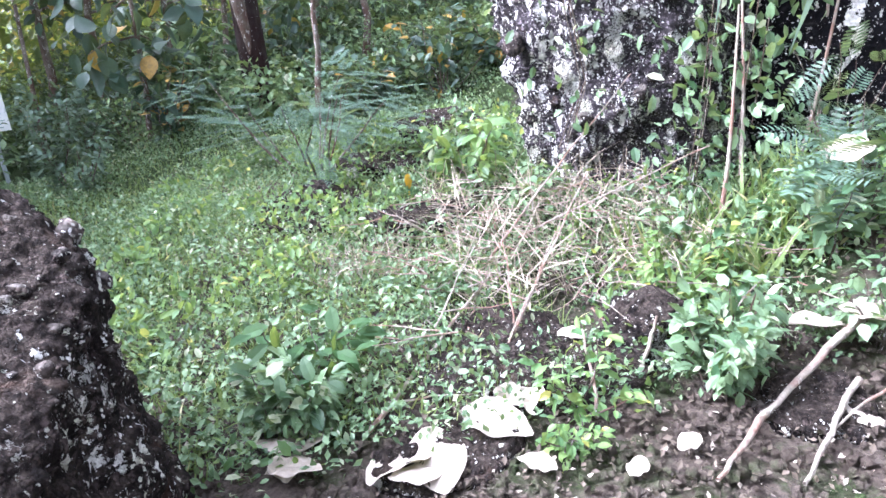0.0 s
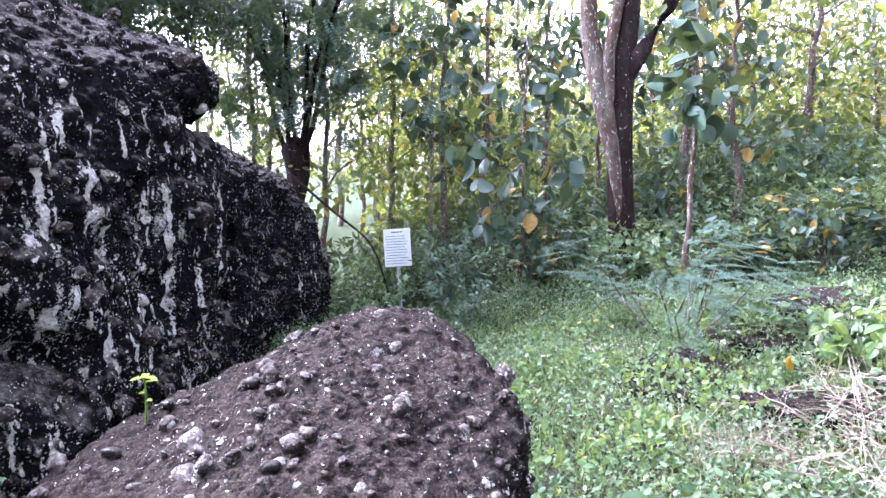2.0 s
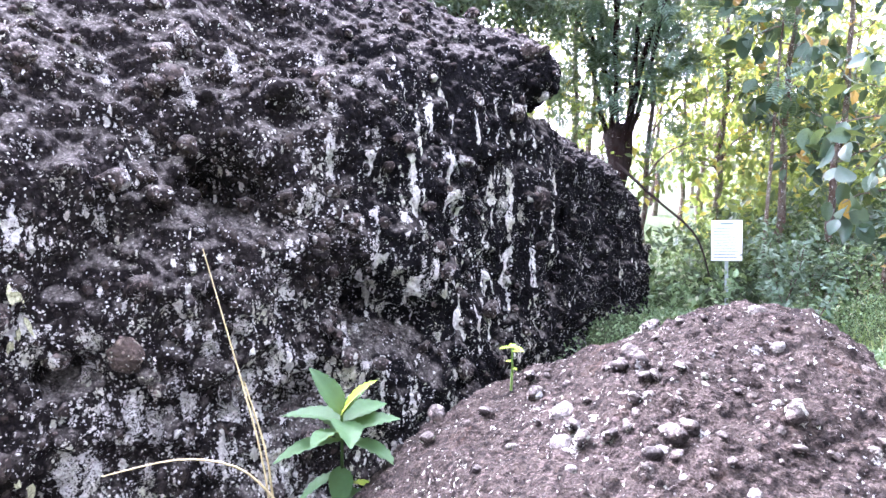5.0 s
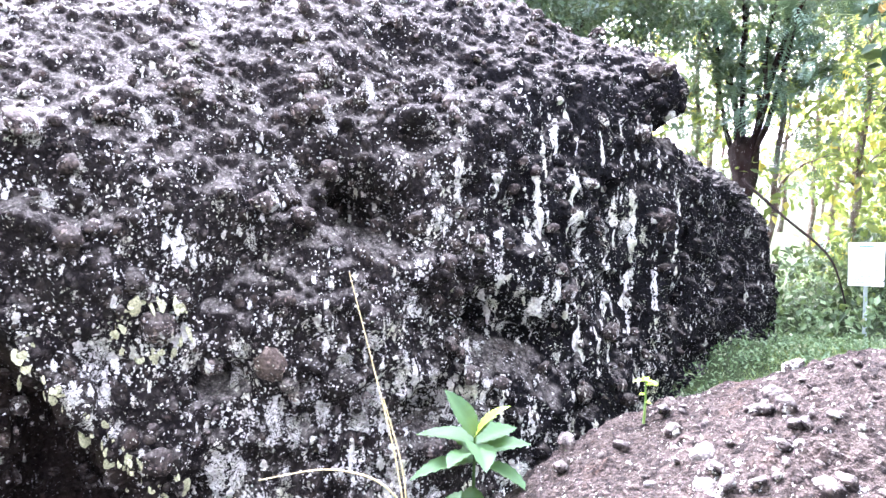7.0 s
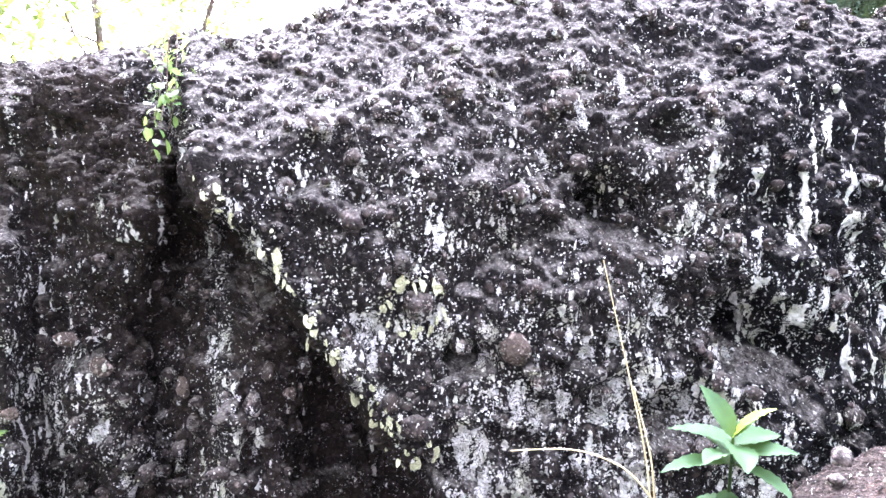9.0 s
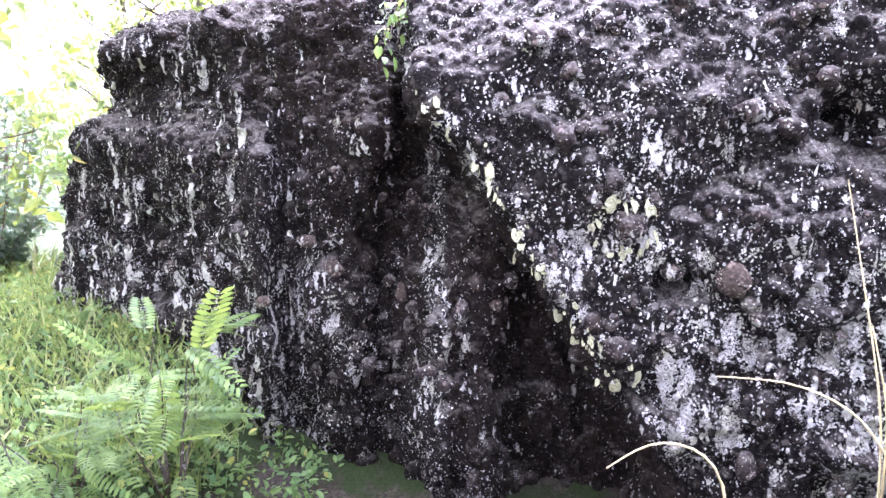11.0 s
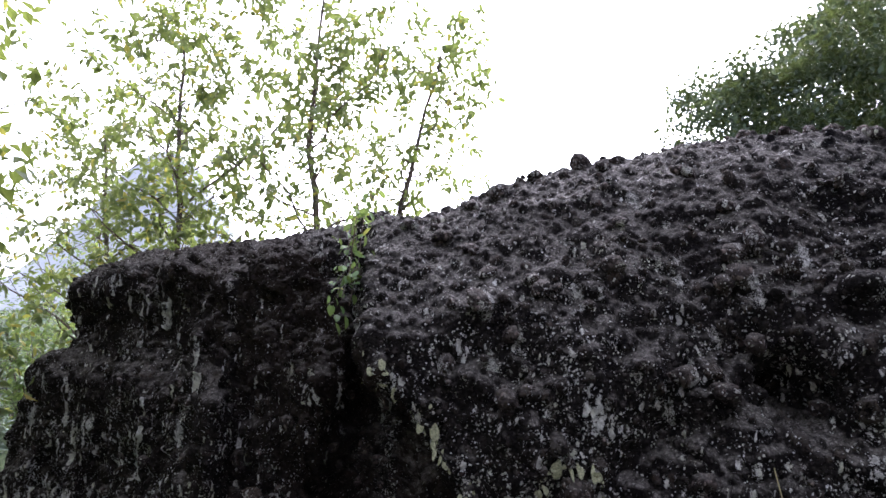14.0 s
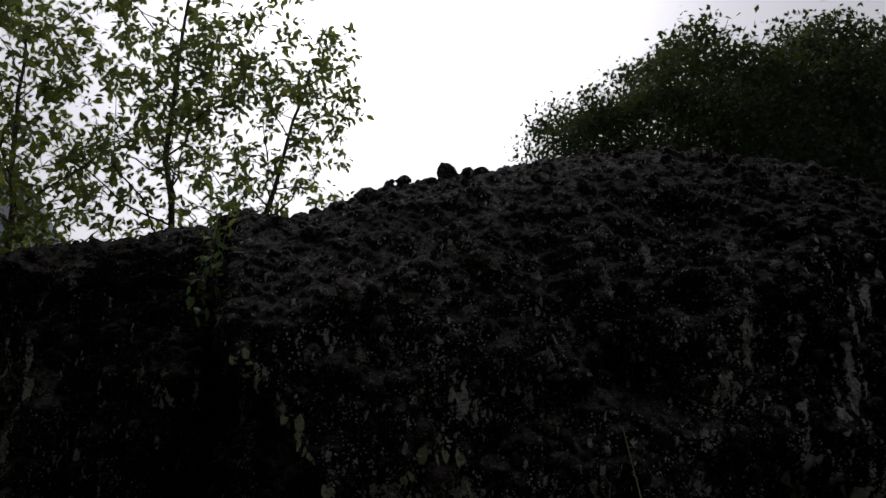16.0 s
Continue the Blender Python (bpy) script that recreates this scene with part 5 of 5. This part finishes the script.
for k, (x, y, h, m, lf, n, sz, sp) in enumerate(((1.74, 2.0, 0.36, M_WEED, LF, 260, (0.05, 0.1), 0.2), (1.05, 1.84, 0.1, M_BRIGHT, LF, 130, (0.03, 0.055), 0.2), (0.12, 2.3, 0.3, M_WEED, LF, 200, (0.05, 0.11), 0.2), (0.75, 3.1, 0.22, M_WEED, LF, 240, (0.03, 0.06), 0.3), (2.35, 3.0, 0.45, M_WEED, LF, 300, (0.05, 0.1), 0.4), (2.0, 2.75, 0.35, M_BRIGHT, LF, 260, (0.04, 0.085), 0.33), (1.9, 2.15, 0.4, M_WEED, LF, 170, (0.05, 0.1), 0.28),
                                              (2.75, 2.6, 0.5, M_WEED, LF, 170, (0.07, 0.13), 0.4), (3.3, 3.3, 0.9, M_FERN, FE, 30, (0.2, 0.3), 0.4), (3.05, 2.75, 0.6, M_FERN, FE, 70, (0.25, 0.4), 0.5),
                                              (0.2, 2.55, 0.32, M_GLOSSY, LF, 90, (0.07, 0.14), 0.22), (0.05, 2.3, 0.22, M_WEED, LF, 80, (0.05, 0.1), 0.2), (1.2, 2.05, 0.25, M_BRIGHT, LF, 110, (0.04, 0.08), 0.25),
                                              (2.5, 2.0, 0.35, M_WEED, LF, 120, (0.05, 0.1), 0.3), (1.6, 4.0, 0.4, M_WEED, LF, 160, (0.05, 0.1), 0.35))):
    shrub("herb", (x, y, float(ground_z(x, y))), h, 450 + k, m, lf, n, sz, sp, "feathery green spray on the bank" if lf is FE else "leafy green herb on the bank", 6, 0.007, "herb")
for k, (x, y, z0, z1, dx) in enumerate(((2.55, 3.2, 0.2, 1.5, 0.03), (3.2, 3.45, 0.3, 1.9, 0.25), (3.5, 3.6, 0.3, 2.2, -0.1), (2.9, 3.5, 0.3, 1.9, -0.15), (3.9, 3.8, 0.4, 2.4, 0.1))):
    stalk([(x, y, z0), (x + dx * 0.4, y, z0 * 0.6 + z1 * 0.4), (x + dx, y + 0.1, z1)], 0.016, "thin pale hanging root", "root", M_WOOD)


def strap_leaf(base, tip, width):
    b, t = np.array(base), np.array(tip)
    s = np.linspace(0, 1, 12)[:, None]
    mid = b * (1 - s) + t * s
    mid[:, 2] += 0.12 * np.sin(np.pi * s[:, 0])
    side = np.array([1.0, 0.3, 0]) / 1.05
    wdt = width * (1 - s**2.5)
    v = np.concatenate([mid - side * wdt, mid + np.array([0, 0, -0.02]), mid + side * wdt], 1).reshape(-1, 3)
    return tagged(mesh_part("strap_leaf", v, grid_faces(12, 3), M_STRAP), "long bluish strap leaf hanging in the shade", "leaf")


strap_leaf((3.05, 3.0, 2.1), (2.85, 3.2, 1.25), 0.06)
strap_leaf((2.5, 3.3, 2.2), (2.45, 3.3, 1.35), 0.03)


# ---- dead wood and dead leaves on the bank ----
def dead_leaf(x, y, size, seed, mat=None, lift=0.03):
    rng = np.random.default_rng(seed)
    v, f = big_leaf(size, size * 0.33, rng.uniform(-0.3, 0.5), rng.uniform(-0.1, 0.25), 3)
    v = v + value_noise(v + seed, size * 0.3, seed, 2)[:, None] * np.array([0, 0, size * 0.05])
    ob = mesh_part("dead_leaf", v, f, mat or M_DRY)
    ob.location = (x, y, float(ground_z(x, y)) + lift)
    ob.rotation_euler = (rng.uniform(-0.3, 0.3), rng.uniform(-0.25, 0.25), rng.uniform(0, 6.28))
    return tagged(ob, "large curled pale dead leaf on the soil", "leaf", "dead leaves on the bank")


for k, (x, y, s, tall) in enumerate(((0.58, 2.08, 0.34, 0.05), (0.72, 2.12, 0.3, 0.06), (0.86, 2.14, 0.22, 0.08), (-0.06, 2.21, 0.3, 0.05), (0.0, 2.1, 0.24, 0.04), (0.13, 2.0, 0.16, 0.05), (0.33, 1.86, 0.32, 0.04), (0.05, 1.98, 0.15, 0.03),
                                     (2.15, 2.12, 0.36, 0.17), (2.35, 2.1, 0.2, 0.2), (2.79, 2.6, 0.36, 0.5), (1.38, 2.44, 0.14, 0.1), (0.59, 1.86, 0.2, 0.03), (1.05, 2.2, 0.16, 0.05), (-0.67, 3.43, 0.16, 0.03),
                                     (0.95, 1.72, 0.14, 0.03), (1.5, 1.75, 0.12, 0.03), (2.05, 1.7, 0.16, 0.05), (-0.35, 5.6, 0.2, 0.04), (1.25, 1.7, 0.12, 0.03))):
    dead_leaf(x, y, s, 600 + k, lift=tall)


def stick(a, b, r, label="dry fallen branch lying on the bank", seed=0):
    rng = np.random.default_rng(seed)
    za, zb = float(ground_z(a[0], a[1])) + a[2], float(ground_z(b[0], b[1])) + b[2]
    q = wander(rng, (a[0], a[1], za), (b[0], b[1], zb), 10, 0.005)
    v, f = tube(q, np.linspace(r, r * 0.5, 10) * 0.7, 7)
    return tagged(mesh_part("stick", v, f, M_WOOD), label, "branch")


for k, (a, b, r) in enumerate((((2.5, 2.06, 0.16), (1.76, 1.75, 0.05), 0.03), ((1.78, 1.76, 0.05), (1.42, 1.52, 0.03), 0.022), ((2.2, 1.79, 0.07), (1.66, 1.42, 0.03), 0.02), ((1.21, 1.96, 0.02), (1.29, 2.29, 0.22), 0.012),
                               ((0.36, 2.14, 0.03), (1.17, 3.18, 0.12), 0.016), ((0.9, 2.3, 0.03), (1.5, 3.1, 0.35), 0.009), ((1.05, 2.5, 0.1), (1.9, 3.6, 0.45), 0.012), ((1.5, 2.16, 0.06), (1.6, 2.24, 0.26), 0.016),
                               ((0.7, 2.6, 0.1), (1.0, 2.9, 0.4), 0.007), ((2.6, 1.8, 0.05), (1.9, 1.6, 0.03), 0.012), ((1.4, 3.4, 0.2), (2.5, 3.3, 0.55), 0.01), ((1.2, 3.3, 0.15), (2.3, 3.9, 0.9), 0.011),
                               ((0.8, 2.35, 0.04), (1.35, 2.4, 0.06), 0.008), ((0.45, 2.3, 0.03), (0.8, 2.2, 0.06), 0.007), ((1.1, 2.6, 0.05), (1.15, 2.95, 0.4), 0.008), ((2.4, 1.75, 0.04), (2.1, 1.55, 0.03), 0.012))):
    stick(a, b, r, seed=700 + k)

rng9 = np.random.default_rng(12)
twig_list = []
for k in range(240):
    x, y = rng9.uniform(0.7, 2.6), rng9.uniform(2.4, 4.2)
    d = rng9.normal(size=3) * (0.22, 0.22, 0.06)
    z = float(ground_z(x, y)) + rng9.uniform(0.03, 0.25)
    twig_list.append(tube(wander(rng9, (x, y, z), (x + d[0], y + d[1], z + d[2]), 5, 0.01), np.linspace(0.005, 0.002, 5), 4))
tv, tf = join(twig_list)
tagged(mesh_part("twigs", tv, tf, M_WOOD), "scattered thin dry twigs on the bank", "twigs", kind="stuff")


# ---- the yellow plant ----
def yellow_plant():
    root = empty("plant", (0.99, 4.66, 0.14))
    v, f = tube([(0, 0, 0), (0, 0, 0.12), (0.01, 0, 0.25)], [0.01, 0.009, 0.006], 6)
    mesh_part("stem", v, f, M_BRIGHT, root)
    for k in range(6):
        v, f = big_leaf(0.09, 0.02, 0.5, 1.5)
        ob = mesh_part("leaf", v, f, M_YELLOW, root, "curled orange-yellow leaf")
        ob.location, ob.rotation_euler = (0.01, 0, 0.25), (0, radians(40), radians(k * 60 + 10))
    for k in range(4):
        v, f = big_leaf(0.2, 0.05, 0.3, 0.3)
        ob = mesh_part("leaf", v, f, M_GLOSSY, root)
        ob.location, ob.rotation_euler = (0, 0, 0.1), (0, radians(-20), radians(k * 90 + 30))
    tagged(root, "small plant with drooping orange-yellow leaves", "plant")


yellow_plant()


# ---- hanging clusters of teak leaves near the clearing ----
def teak_sapling(base, height, clusters, seed):
    rng = np.random.default_rng(seed)
    root = empty("tree", base)
    pieces = [tube(wander(rng, (0, 0, -0.1), (0.05, 0, height), 10, 0.02), np.linspace(0.035, 0.012, 10), 8)]
    vs, locs = [], []
    for c in clusters:
        c = np.array(c) - base
        hub = np.array([0, 0, min(height, c[2] + 0.25)])
        pieces.append(tube(wander(rng, hub, c + [0, 0, 0.1], 6, 0.02), np.linspace(0.014, 0.006, 6), 5))
        n = 15
        m = turns(rng, n, np.array([0, -0.4, -0.55]), 0.75, (0.16, 0.3), 0.7)
        vs.append(m)
        locs.append(c + rng.normal(size=(n, 3)) * 0.13)
    v, f = join(pieces)
    mesh_part("trunk", v, f, M_BARK_PALE, root)
    lv, lf = big_leaf(1.0, 0.37, 0.2, 0.25, 5)
    scatter("crown", lv, lf, np.concatenate(vs), np.concatenate(locs), M_TEAK, root, smooth=True)
    tagged(root, "teak sapling with clusters of big hanging leaves", "tree")


teak_sapling((-1.35, 8.2, 0.05), 3.2, [(-1.93, 7.66, 1.84), (-1.29, 7.78, 1.97), (-0.75, 7.84, 1.65), (-1.72, 7.7, 1.05), (-1.2, 8.29, 1.15), (-1.6, 7.9, 2.6), (-1.0, 8.1, 2.7), (-1.5, 8.0, 1.45)], 31)
teak_sapling((0.52, 7.2, 0.6), 3.0, [(0.48, 7.03, 2.16), (0.3, 7.1, 2.5), (0.75, 7.1, 2.35), (0.5, 7.0, 2.9)], 32)
teak_sapling((-3.1, 10.2, -0.4), 4.4, [(-3.4, 9.9, 3.2), (-2.7, 10.0, 3.0), (-3.2, 9.9, 2.5), (-2.5, 10, 3.8), (-3.7, 10, 3.8)], 33)


def pillar():
    root = empty("stone_pillar", (-4.72, 9.5, -0.75))
    for nm, w, z0, z1 in (("shaft", 0.2, 0.0, 0.95), ("cap", 0.27, 0.95, 1.05)):
        bm = bmesh.new()
        bmesh.ops.create_cube(bm, size=1, matrix=Matrix.Translation((0, 0, (z0 + z1) / 2)) @ Matrix.Diagonal((w, w, z1 - z0, 1)))
        bmesh.ops.bevel(bm, geom=bm.edges[:], offset=0.015, segments=2, affect="EDGES")
        part(nm, bm, M_STONE, root)
    tagged(root, "dark weathered stone pillar with a flat cap", "pillar")


pillar()
stalk([(-4.9, 8.95, 1.55), (-4.2, 9.0, 0.96), (-3.7, 9.2, 0.55), (-3.5, 9.3, -0.3)], 0.025, "leaning bare pole among the trees", "pole", M_BARK_DARK)


# ---- the far hill ----
def far_hill():
    u = np.linspace(-1, 1, 60)
    w = np.linspace(0, 1, 14)
    U, W = np.meshgrid(u, w, indexing="ij")
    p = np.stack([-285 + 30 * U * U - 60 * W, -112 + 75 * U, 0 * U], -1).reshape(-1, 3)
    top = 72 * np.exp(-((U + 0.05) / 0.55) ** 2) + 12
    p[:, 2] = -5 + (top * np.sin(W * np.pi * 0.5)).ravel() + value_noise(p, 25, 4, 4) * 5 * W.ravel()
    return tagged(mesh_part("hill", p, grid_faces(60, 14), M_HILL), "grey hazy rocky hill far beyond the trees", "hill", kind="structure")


far_hill()
